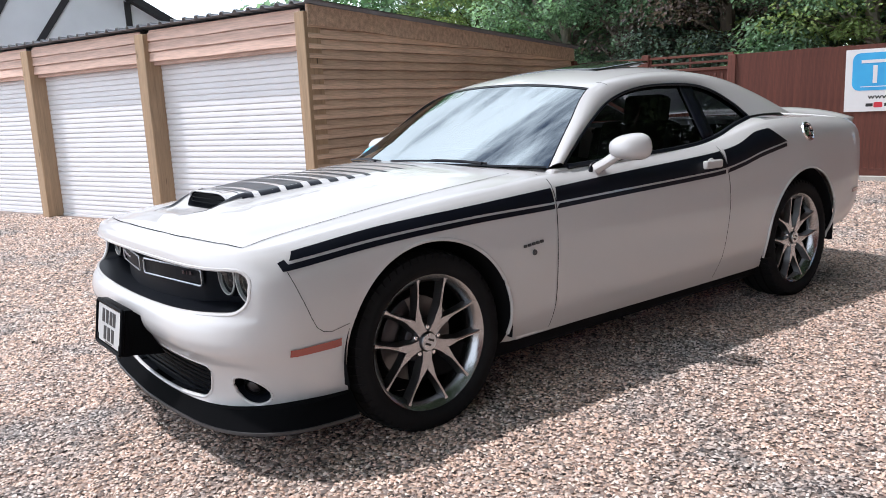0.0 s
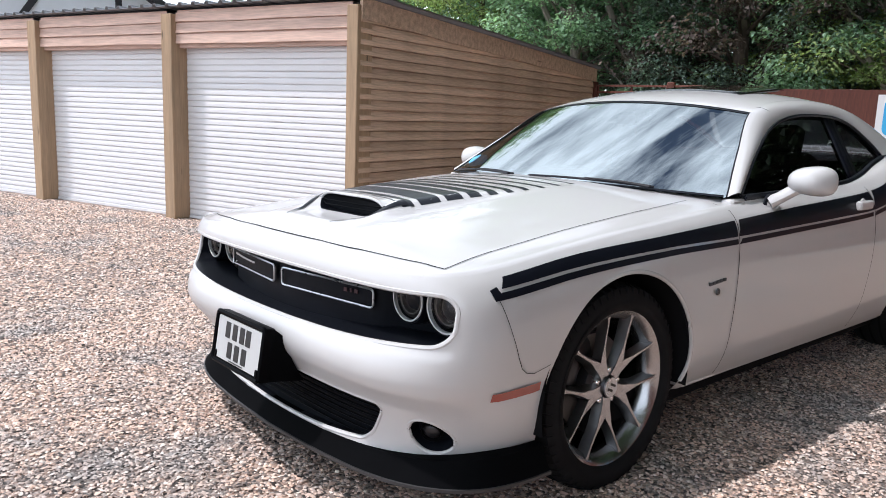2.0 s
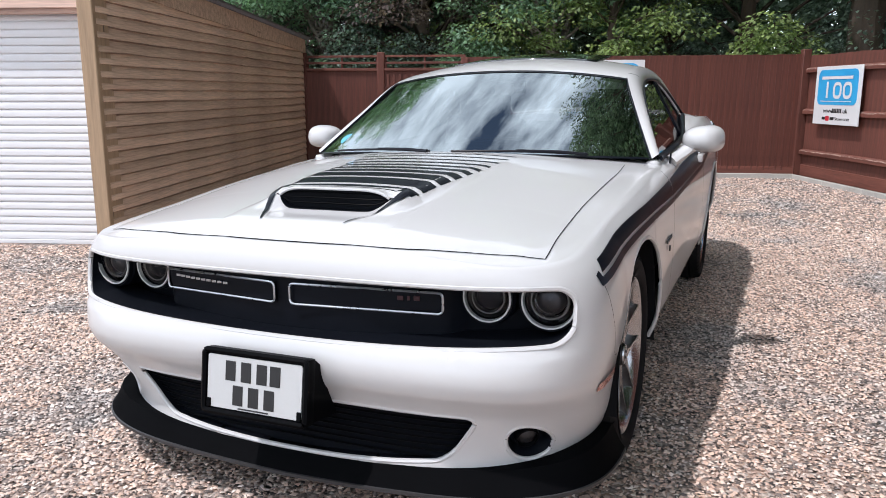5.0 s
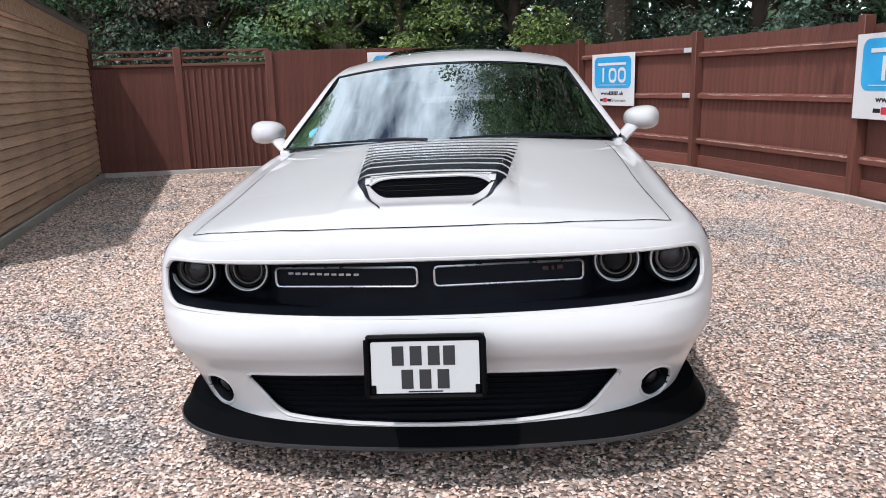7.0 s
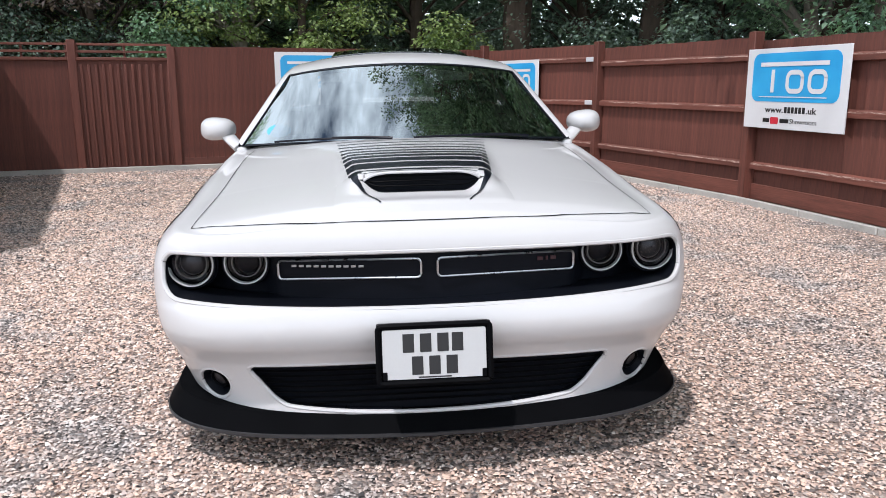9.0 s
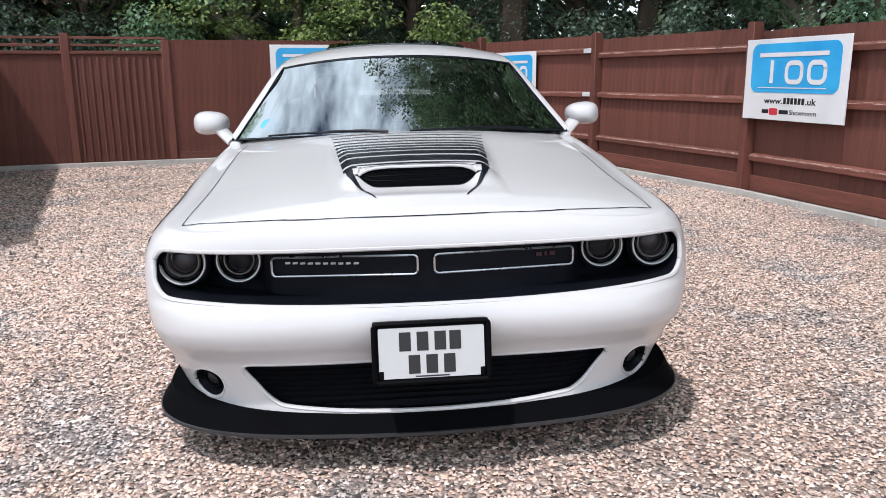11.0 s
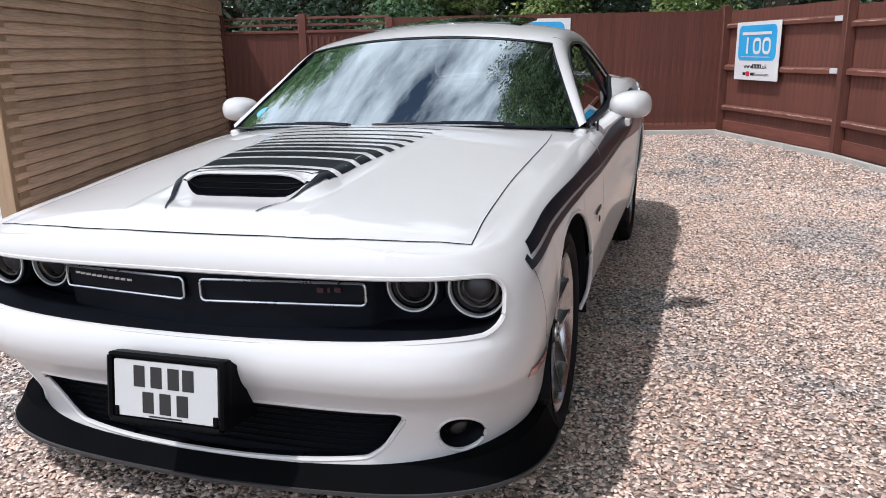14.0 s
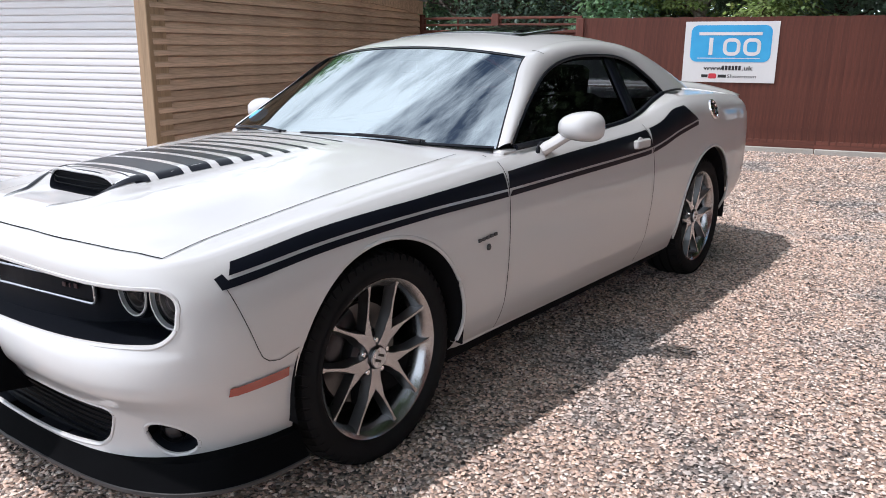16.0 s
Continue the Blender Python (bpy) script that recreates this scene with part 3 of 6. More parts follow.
def slab(outline, y, t, bm=None, at=(0, 0)):
    """A flat plate in x, z from an outline, its face at y (towards -y), t thick."""
    bm = bm or bmesh.new()
    f = [bm.verts.new((x + at[0], y, z + at[1])) for x, z in outline]
    k = [bm.verts.new((x + at[0], y + t, z + at[1])) for x, z in outline]
    bm.faces.new(f), bm.faces.new(k)
    n = len(f)
    for i in range(n):
        bm.faces.new((f[i], f[(i + 1) % n], k[(i + 1) % n], k[i]))
    return bm


def text_part(body, size, material, parent, m, label="", align="LEFT", bold=0.0):
    cu = bpy.data.curves.new("lettering", "FONT")
    cu.body, cu.size, cu.align_x, cu.extrude, cu.offset = body, size, align, 0.0008, bold
    tmp = new("lettering", cu)
    me = bpy.data.meshes.new_from_object(tmp.evaluated_get(bpy.context.evaluated_depsgraph_get()))
    bpy.data.objects.remove(tmp)
    bpy.data.curves.remove(cu)
    me.materials.clear()
    me.materials.append(material)
    ob = new("lettering", me)
    ob.parent, ob.matrix_basis = parent, m
    return tagged(ob, label)


def stroke(points, w, bm=None, y=-0.0262, t=0.002):
    """A flat band along points in x, z."""
    bm = bm or bmesh.new()
    rows = []
    for i, p in enumerate(points):
        a, b = points[max(0, i - 1)], points[min(len(points) - 1, i + 1)]
        d = Vector((b[0] - a[0], b[1] - a[1])).normalized()
        nx, nz = -d.y * w / 2, d.x * w / 2
        rows.append([bm.verts.new((p[0] + nx, y, p[1] + nz)), bm.verts.new((p[0] - nx, y, p[1] - nz))])
    grid_faces(bm, rows)
    return bm


def sign(m, w, h):
    s = thing("sign_board", "white fence sign with glossy blue rounded emblem", "sign", "fence signs", m=m)
    part("panel", box(w, 0.012, h, 0.002, (0, -0.012, h / 2)), M_SIGN, s)
    bw, bh, bz = w * 0.86, h * 0.60, h * 0.64
    blue = part("emblem", slab(round_rect(bw, bh, bh * 0.19), -0.022, 0.0035, at=(0, bz)), M_BLUE, s, "blue rounded emblem field", smooth=False)
    k = bh
    part("emblem_bar", stroke([(-0.40 * bw, bz + 0.27 * k), (0.38 * bw, bz + 0.27 * k)], 0.085 * k), M_SIGN, blue, "white bar", smooth=False)
    part("emblem_stem", stroke([(-0.24 * bw, bz + 0.16 * k), (-0.24 * bw, bz - 0.31 * k)], 0.105 * k), M_SIGN, blue, "white upright bar", smooth=False)
    for mid in (0.02, 0.27):
        hoop = [(mid * bw + x, bz - 0.09 * k + z) for x, z in round_rect(0.17 * bw, 0.38 * k, 0.13 * k, 6)]
        part("emblem_hoop", stroke(hoop + hoop[:2], 0.095 * k), M_SIGN, blue, "white rounded hoop", smooth=False)
    part("emblem_line", stroke([(-0.40 * bw, bz - 0.40 * k), (0.38 * bw, bz - 0.40 * k)], 0.02 * k), M_SIGN, blue, "thin white line", smooth=False)
    # web address: legible ends, the number as bars
    tz = h * 0.205
    text_part("www.", h * 0.105, M_INK, s, pose(-0.268 * w, -0.0195, tz, 90, 0, 0) @ Matrix.Scale(1.36, 4, (1, 0, 0)), bold=0.0015)
    text_part(".uk", h * 0.105, M_INK, s, pose(0.143 * w, -0.0195, tz, 90, 0, 0) @ Matrix.Scale(1.36, 4, (1, 0, 0)), bold=0.0015)
    for i in range(6):
        part("number_bar", box(0.026 * w, 0.002, h * 0.075, 0.0, (-0.056 * w + 0.0355 * w * i, -0.0192, tz + h * 0.036)), M_INK, s)
    red = part("red_badge", slab(round_rect(0.085 * w, h * 0.085, h * 0.02), -0.0195, 0.002, at=(-0.165 * w, h * 0.105)), M_SIGNRED, s, smooth=False)
    part("name_bar", box(0.07 * w, 0.002, h * 0.05, 0, (-0.25 * w, -0.0192, h * 0.105)), M_INK, s)
    part("name_bar", box(0.09 * w, 0.002, h * 0.05, 0, (-0.06 * w, -0.0192, h * 0.105)), M_INK, s)
    text_part("Showroom", h * 0.085, M_INK, s, pose(-0.006 * w, -0.0195, h * 0.077, 90, 0, 0) @ Matrix.Scale(1.22, 4, (1, 0, 0)))
    return s


def sign_on(a, b, d0, d1, z0, z1, off):
    length, turn = along(a, b)
    u = Vector((math.cos(radians(turn)), math.sin(radians(turn)), 0))
    nrm = Vector((u.y, -u.x, 0))
    p = Vector((*a, 0)) + u * (d0 + d1) / 2 + nrm * off
    sign(yaw_at(p.x, p.y, z0, turn), abs(d1 - d0), z1 - z0)


sign_on((-5.63, 8.00), (1.67, 9.90), 4.08, 5.28, 0.915, 1.72, 0.02)
sign_on(RIGHT[0], RIGHT[1], 0.42, 1.53, 0.82, 1.59, 0.03)
sign_on(RIGHT[2], RIGHT[3], 0.0, 1.37, 0.80, 1.57, 0.07)


# ---- house behind the garages ----
def house():
    h = thing("house", "white rendered house with black timber framing, beyond the garages", "house", m=pose(-20.5, 1.0, 0))
    half, eave, ridge = 6.3, 3.65, 7.2
    bm = bmesh.new()
    pts = [(-half, 0), (half, 0), (half, eave), (0, ridge), (-half, eave)]
    f = [[bm.verts.new((x, y, z)) for y, z in pts] for x in (0.0, -9.0)]
    bm.faces.new(f[0]), bm.faces.new(f[1])
    for k in range(5):
        bm.faces.new((f[0][k], f[0][(k + 1) % 5], f[1][(k + 1) % 5], f[1][k]))
    part("wall", bm, M_RENDER, h, smooth=False)
    for s in (-1, 1):
        bm = bmesh.new()
        q = [(0.35, s * (half + 0.45), eave - 0.30), (0.35, 0, ridge + 0.08), (-9.3, 0, ridge + 0.08), (-9.3, s * (half + 0.45), eave - 0.30)]
        lo = [bm.verts.new(p) for p in q]
        up = [bm.verts.new((p[0], p[1], p[2] + 0.22)) for p in q]
        bm.faces.new(lo), bm.faces.new(up)
        for k in range(4):
            bm.faces.new((lo[k], lo[(k + 1) % 4], up[(k + 1) % 4], up[k]))
        part("roof", bm, M_TIMBER, h, "dark roof slope and verge", smooth=False)
    for y0, z0, y1, z1 in ((-5, 0, -5, 4.4), (-2.2, 3.0, -2.2, 6.0), (0.5, 3.0, 0.5, 6.9), (2.0, 3.2, 3.4, 5.2), (4.6, 2.8, 4.6, 4.6), (-6.2, 3.0, 6.2, 3.0), (0.6, 3.1, 2.2, 5.8)):
        d = Vector((0, y1 - y0, z1 - z0))
        b = box(0.05, 0.17, d.length, 0.005)
        turn = math.degrees(math.atan2(-(y1 - y0), z1 - z0))
        part("timber", b, M_TIMBER, h, m=pose(0.02, (y0 + y1) / 2, (z0 + z1) / 2, turn, 0, 0))


house()


# ---- trees ----
def leaves(centres, spreads, per, size, seed, droop=0.35, flat=0.42):
    """Pointed, folded leaves in layered sprays round clump centres."""
    rng = np.random.default_rng(seed)
    c = np.repeat(np.asarray(centres, float), per, 0)
    s = np.repeat(np.asarray(spreads, float), per)[:, None]
    k = len(c)
    d = rng.normal(0, 1, (k, 3))
    d *= np.minimum(1.0, 1.7 / (np.linalg.norm(d, axis=1, keepdims=True) + 1e-9))
    p = c + d * s * np.array([1, 1, flat])
    p[:, 2] -= 0.35 * ((d[:, :2] ** 2).sum(1)) * s[:, 0] * flat
    a = np.arctan2(d[:, 1], d[:, 0]) + rng.normal(0, 0.9, k)
    tilt = rng.normal(-droop, 0.35, k)
    u = np.stack([np.cos(a) * np.cos(tilt), np.sin(a) * np.cos(tilt), np.sin(tilt)], 1)
    w = np.cross(u, rng.normal(0, 0.35, (k, 3)) + np.array([0, 0, 1.0]))
    w /= np.linalg.norm(w, axis=1, keepdims=True) + 1e-9
    n = np.cross(w, u)
    L = rng.uniform(0.6, 1.25, (k, 1)) * size
    v = np.stack([p - 0.1 * L * u, p + 0.42 * L * u + 0.33 * L * w + 0.06 * L * n, p + L * u - 0.14 * L * n, p + 0.42 * L * u - 0.33 * L * w + 0.06 * L * n], 1).reshape(-1, 3)
    f = (np.array([(0, 1, 2), (0, 2, 3)])[None] + 4 * np.arange(k)[:, None, None]).reshape(-1, 3)
    return v, f


def leaf_mesh(name, v, f, material):
    me = bpy.data.meshes.new(name)
    me.vertices.add(len(v))
    me.vertices.foreach_set("co", v.ravel())
    me.loops.add(f.size)
    me.loops.foreach_set("vertex_index", f.ravel())
    me.polygons.add(len(f))
    me.polygons.foreach_set("loop_start", np.arange(0, f.size, 3))
    me.update(calc_edges=True)
    me.materials.append(material)
    return me


def tree(seed, height, low, radius, leaf, per=120, clumps=55, trunk=0.16, size=0.11, label="", at=(0, 0), bark=None, fork=0.0, spread=1.0):
    """A tapered, leaning trunk with forking limbs that end in layered leaf sprays."""
    rng = random.Random(seed)
    t = thing("tree", label, "tree", "woodland trees", m=pose(*at, 0))
    bm = bmesh.new()
    lean = (rng.uniform(-0.06, 0.06), rng.uniform(-0.06, 0.06))
    axis = lambda z: Vector((lean[0] * z + 0.12 * math.sin(z * 0.9 + seed), lean[1] * z + 0.12 * math.cos(z * 0.7 + seed), z))
    zs = [0.0, 0.15, 0.5] + [height * 0.85 * k / 9 for k in range(1, 10)]
    tube([axis(z) for z in zs], [trunk * (1.5 if z == 0 else 1.18 if z < 0.2 else 1.0 - 0.85 * z / height) for z in zs], 9, bm=bm)
    if fork:
        for a in (0.7, 3.6):
            d = Vector((math.cos(a), math.sin(a), 0))
            pts = [axis(fork), axis(fork + 0.5) + d * 0.30, axis(fork + 1.3) + d * 0.65, axis(fork + 2.8) + d * 1.25]
            tube(pts, [trunk * 0.62, trunk * 0.55, trunk * 0.45, trunk * 0.2], 7, bm=bm)
    cents, spr = [], []
    for k in range(clumps):
        z = lerp(low, height, (k + rng.random()) / clumps)
        fr = (z - low) / (height - low)
        reach = radius * (0.62 + 0.6 * math.sin(math.pi * min(1, 0.15 + 0.8 * fr))) * rng.uniform(0.4, 1.0)
        a = k * 2.4 + rng.uniform(-0.5, 0.5)
        base = axis(max(0.5, z - reach * rng.uniform(0.3, 0.7)))
        end = axis(z) + Vector((math.cos(a), math.sin(a), 0)) * reach
        end.z = z
        mid = (base + end) / 2 + Vector((0, 0, 0.12 * reach))
        r = trunk * 0.30 * (1 - 0.6 * fr)
        tube([base, mid, end], [r, r * 0.6, r * 0.2], 5, bm=bm)
        for q, w in ((end, 1.0), (mid.lerp(end, 0.4), 0.8)):
            cents.append(q + Vector((rng.uniform(-0.2, 0.2), rng.uniform(-0.2, 0.2), rng.uniform(-0.15, 0.15))))
            spr.append(rng.uniform(0.22, 0.42) * (0.6 + 0.22 * radius) * w * spread)
    part("trunk", bm, bark or M_BARK, t, "grey-brown bark")
    v, f = leaves([tuple(c) for c in cents], spr, per, size, seed)
    crown = new("crown", leaf_mesh("crown", v, f, leaf))
    crown.parent = t
    return t


def woods():
    rng = random.Random(5)
    kinds = [tree(1, 9.5, 2.5, 2.2, M_LEAF, 330, 52, 0.13, 0.085, "broadleaf tree with mid-green sprays and forked pale trunk behind the fence", (-2.62, 12.2), M_PALEBARK, 1.9),
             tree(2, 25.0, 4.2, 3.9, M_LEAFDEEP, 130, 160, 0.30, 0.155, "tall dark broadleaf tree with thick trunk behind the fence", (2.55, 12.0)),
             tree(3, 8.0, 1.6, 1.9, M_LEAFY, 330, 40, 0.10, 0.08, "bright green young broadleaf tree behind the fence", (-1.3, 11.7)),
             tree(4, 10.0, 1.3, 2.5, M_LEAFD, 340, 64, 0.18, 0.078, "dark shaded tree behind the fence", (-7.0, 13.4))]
    tree(6, 11.0, 1.3, 2.6, M_COPPER, 340, 66, 0.18, 0.078, "dark copper-leaved tree behind the fence", (-5.7, 12.3))
    spots = [(1, 5.4, 12.4), (1, 7.6, 9.6), (1, 6.4, 6.4), (1, 6.4, 3.2), (3, 7.4, 0.6), (1, 7.2, -2.8), (3, 0.7, 13.6), (3, 4.2, 13.4), (3, 6.8, 12.6),
             (0, 6.3, 8.0), (0, -7.4, 11.8), (0, -8.6, 11.3), (0, -10.2, 12.6), (0, -13.4, 15.0), (2, -12.2, 11.9), (3, -4.5, 14.6), (2, -4.0, 13.0), (3, -3.6, 14.4), (3, -0.9, 15.0), (3, -8.0, 15.2),
             (3, 9.2, 5.4), (2, -16.5, 16.5), (0, -18.5, 14.5)]
    for k, x, y in spots:
        s = rng.uniform(0.85, 1.15)
        copy_thing(kinds[k], pose(x, y, 0, 0, 0, rng.uniform(0, 360)) @ Matrix.Scale(s, 4))
    # low shrubs close behind the fences
    cents, spr = [], []
    for k in range(14):
        a = rng.uniform(0, 6.28)
        r = rng.uniform(0, 0.7)
        cents.append((r * math.cos(a), r * math.sin(a), rng.uniform(0.5, 2.35)))
        spr.append(rng.uniform(0.2, 0.36))
    bushes = []
    for j, leaf in enumerate((M_LEAF, M_LEAFY, M_LEAFD)):
        b = thing("shrub", ("mid-green shrub", "bright green shrub", "dark green shrub")[j] + " growing up behind the fence", "shrub", "fence shrubs", m=pose(*((-4.0, 10.9), (1.1, 11.2), (-6.2, 10.4))[j], 0))
        bm = bmesh.new()
        for c in cents[::2]:
            tube([(c[0] * 0.15, c[1] * 0.15, 0), (c[0] * 0.5, c[1] * 0.5, c[2] * 0.6), c], [0.03, 0.02, 0.008], 5, bm=bm)
        part("stems", bm, M_BARK, b)
        v, f = leaves(cents, spr, 260, 0.085, 80 + j)
        o = new("foliage", leaf_mesh("foliage", v, f, leaf))
        o.parent = b
        bushes.append(b)
    for k, (j, x, y) in enumerate(((2, -5.2, 11.0), (0, -7.8, 10.2), (1, -9.0, 10.2), (0, -9.9, 10.6), (2, 3.6, 10.9), (2, 4.6, 8.4), (0, 5.4, 5.2), (2, 5.6, 2.0))):
        copy_thing(bushes[j], pose(x, y, 0, 0, 0, 70 * k) @ Matrix.Scale(rng.uniform(0.85, 1.1), 4))
    # far wood that closes the view
    gen = np.random.default_rng(9)
    c, s = [], []
    for k in range(1150):
        a = gen.uniform(-0.5, 2.75)
        r = gen.uniform(16.5, 26)
        x, y = r * math.cos(a) - 1.0, r * math.sin(a) + 1.0
        if x < -9 and y < 11:
            continue
        c.append((x, y, gen.uniform(0.2, 11.0) * (0.45 + 0.55 * gen.random())))
        s.append(gen.uniform(0.8, 1.5))
    # sun and shade come from the leaf colour: brighter past x = -5, darker elsewhere
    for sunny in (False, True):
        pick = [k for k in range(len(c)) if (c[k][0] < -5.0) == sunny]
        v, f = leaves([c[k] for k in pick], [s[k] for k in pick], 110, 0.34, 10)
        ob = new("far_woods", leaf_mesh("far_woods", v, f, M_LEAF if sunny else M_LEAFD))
        tagged(ob, "dense woodland beyond the garages, in sunlit leaf colour" if sunny else "dense woodland beyond the fences, in shaded leaf colour", "woodland", kind="stuff")


woods()


# ---- car: body surface ----
from mathutils.bvhtree import BVHTree as BVH

# The front axle is at y = 0, the nose points to -y; x is measured from the middle of the car.
NOSE_Y, NOSE_L, NOSE_N, NOSE_W = -0.32, 0.48, 5.8, 0.888
TAIL_Y, TAIL_L, TAIL_N = 3.30, 0.64, 3.0
FRONT_AXLE, REAR_AXLE = 0.0, 2.815
HALF = [(-0.32, 0.888), (0.0, 0.905), (0.5, 0.922), (1.2, 0.93), (2.0, 0.935), (2.8, 0.942), (3.3, 0.925)]
CENTRE = [(-0.86, 0.79), (-0.82, 0.822), (-0.79, 0.841), (-0.74, 0.864), (-0.68, 0.884), (-0.43, 0.920), (0.0, 0.968), (0.27, 1.0), (0.45, 1.008), (0.8, 1.0), (1.2, 0.99), (2.3, 1.05), (2.6, 1.10), (3.2, 1.112), (3.8, 1.082), (4.0, 1.01)]
EDGE = [(-0.80, 0.775), (-0.74, 0.797), (-0.67, 0.812), (-0.5, 0.832), (-0.3, 0.853), (0.0, 0.885), (0.3, 0.910), (0.66, 0.938), (1.2, 0.956), (1.8, 0.975), (2.05, 1.0), (2.3, 1.058), (2.5, 1.088), (2.9, 1.086), (3.4, 1.062), (3.8, 0.99)]
BULGE = [(0.10, 0.02), (0.20, 0.005), (0.25, 0.010), (0.32, -0.002), (0.39, -0.022), (0.43, -0.046), (0.47, -0.074), (0.52, -0.086), (0.575, -0.07), (0.60, -0.045), (0.72, -0.022), (0.76, -0.020), (0.79, -0.014), (0.815, 0.0), (0.845, 0.03), (0.87, 0.06)]
TAPER = [(0.18, 0.19), (0.30, 0.165), (0.38, 0.10), (0.46, 0.02), (0.50, 0.0)]
INSET = [(0.0, 0.075), (0.08, 0.045), (0.2, 0.018), (0.4, 0.004), (0.6, 0.0), (0.78, 0.004), (0.88, 0.015), (0.95, 0.038), (1.0, 0.075)]
SILL = [(-0.85, 0.195), (-0.5, 0.20), (-0.3, 0.244), (2.6, 0.244), (3.1, 0.275), (3.35, 0.36), (4.0, 0.42)]


FLARE = [(0.38, 0.0), (0.46, 0.005), (0.54, 0.016), (0.60, 0.021), (0.66, 0.021), (0.72, 0.018), (0.78, 0.012), (0.84, 0.007)]


def ease(t):
    t = min(1.0, max(0.0, t))
    return t * t * (3 - 2 * t)


def bonnet_rise(x, y):
    """How far the bonnet's raised centre stands over its crown."""
    wide = 0.235 + 0.09 * (y + 0.5)
    return 0.034 * ease((wide + 0.05 - abs(x)) / 0.07) * ease((y + 0.61) / 0.16) * (1 - ease((y + 0.3) / 0.62))


def top_z(x, y):
    """Height of bonnet, wings and boot over a place in plan."""
    xr = max(0.3, (curve1(HALF, y) if y > NOSE_Y else 0.885) - 0.075)
    s = min(1.0, abs(x) / xr)
    e, c = curve1(EDGE, y), curve1(CENTRE, y)
    z = e + (c - e) * (1 - s**2.3)
    if -0.67 < y < 0.5:
        z += bonnet_rise(x, y) if y > -0.44 else -0.032 * ease((y + 0.66) / 0.08) * ease((0.235 - abs(x)) / 0.05)
    return z


def round_corner(w, y0, l, n, count, sign):
    """Places at even steps along a rounded-off quarter, from the side to the middle."""
    pts = []
    for k in range(1601):
        th = math.pi / 2 * k / 1600
        pts.append((w * math.cos(th) ** (2 / n), y0 + sign * l * math.sin(th) ** (2 / n)))
    run = [0.0]
    for p, q in zip(pts, pts[1:]):
        run.append(run[-1] + math.hypot(q[0] - p[0], q[1] - p[1]))
    out = []
    for k in range(count + 1):
        d = run[-1] * k / count
        out.append((float(np.interp(d, run, [p[0] for p in pts])), float(np.interp(d, run, [p[1] for p in pts]))))
    out[-1] = (0.0, y0 + sign * l)
    return out


def outline():
    """Half the plan outline from the middle of the nose round to the middle of the tail."""
    pts = [(x, y, 1 - (x / NOSE_W) ** 6) for x, y in reversed(round_corner(NOSE_W, NOSE_Y, NOSE_L, NOSE_N, 100, -1)[1:])]
    y = NOSE_Y
    for stop, step in ((0.665, 0.0197), (1.96, 0.0267), (TAIL_Y, 0.0199)):
        m = round((stop - y) / step)
        for k in range(m):
            yy = y + (stop - y) * k / m
            pts.append((curve1(HALF, yy), yy, 0.0))
        y = stop
    pts += [(x, y, 0.0) for x, y in round_corner(curve1(HALF, TAIL_Y), TAIL_Y, TAIL_L, TAIL_N, 44, 1)]
    return pts


OUT = outline()
ROWS_V = 68


def shell_point(i, v):
    x0, y0, front = OUT[i]
    tail = y0 > TAIL_Y
    w = curve1(INSET, v)
    sx = x0 / 0.9
    zt = top_z(max(0.0, x0 - 0.075 * sx**3), min(y0, 3.86) + 0.01 * front)
    zb = curve1(SILL, y0)
    z = zb + (zt - zb) * v
    x = x0 - w * sx**3
    if y0 < 0.2:
        x += curve1(FLARE, z) * min(1.0, x0 / NOSE_W) ** 6 * (1 - 0.85 * ease((y0 + 0.52) / 0.5))
    y = y0 + front * curve1(BULGE, z)
    if y0 < NOSE_Y:
        y += curve1(TAPER, z) * (x0 / NOSE_W) ** 4 * min(1.0, (NOSE_Y - y0) / 0.25)
    if tail:
        k = max(0.0, 1 - sx**3)
        y -= k * (0.12 * v**3 + 0.10 * (1 - v) ** 3)
    return Vector((x, y, z))


def rounded(x, z, hx, hz, r):
    qx, qz = abs(x) - hx + r, abs(z) - hz + r
    return math.hypot(max(qx, 0), max(qz, 0)) + min(max(qx, qz), 0) - r


def hole_grille(x, z):
    return rounded(x, z - 0.6655 - 0.021 * (x / 0.85) ** 2, 0.838, 0.0795 - 0.009 * (x / 0.85) ** 2, 0.055)


def hole_intake(x, z):
    half = lerp(0.500, 0.590, (z - 0.25) / 0.13)
    lowz = 0.208 + 0.040 * min(1, abs(x) / 0.52) ** 2
    mid, hz = (lowz + 0.387) / 2, (0.387 - lowz) / 2
    return rounded(x / half * 0.53, z - mid, 0.53, hz, 0.035)


def hole_fog(x, z):
    return math.hypot((abs(x) - 0.710) * 1.06, z - 0.301) - 0.057


def nose_skin(x, z):
    """The place on the nose skin at x, z, openings or not."""
    def at(i):
        x0, y0, front = OUT[i]
        zt = top_z(max(0.0, x0 - 0.075 * (x0 / 0.9) ** 3), y0 + 0.01 * front)
        zb = curve1(SILL, y0)
        return shell_point(i, min(1.0, max(0.0, (z - zb) / (zt - zb))))
    lo, hi, ax = 0, 108, abs(x)
    while hi - lo > 1:
        m = (lo + hi) // 2
        if at(m).x < ax:
            lo = m
        else:
            hi = m
    a, b = at(lo), at(hi)
    p = a.lerp(b, min(1.0, max(0.0, (ax - a.x) / max(1e-6, b.x - a.x))))
    return Vector((math.copysign(p.x, x), p.y, z))


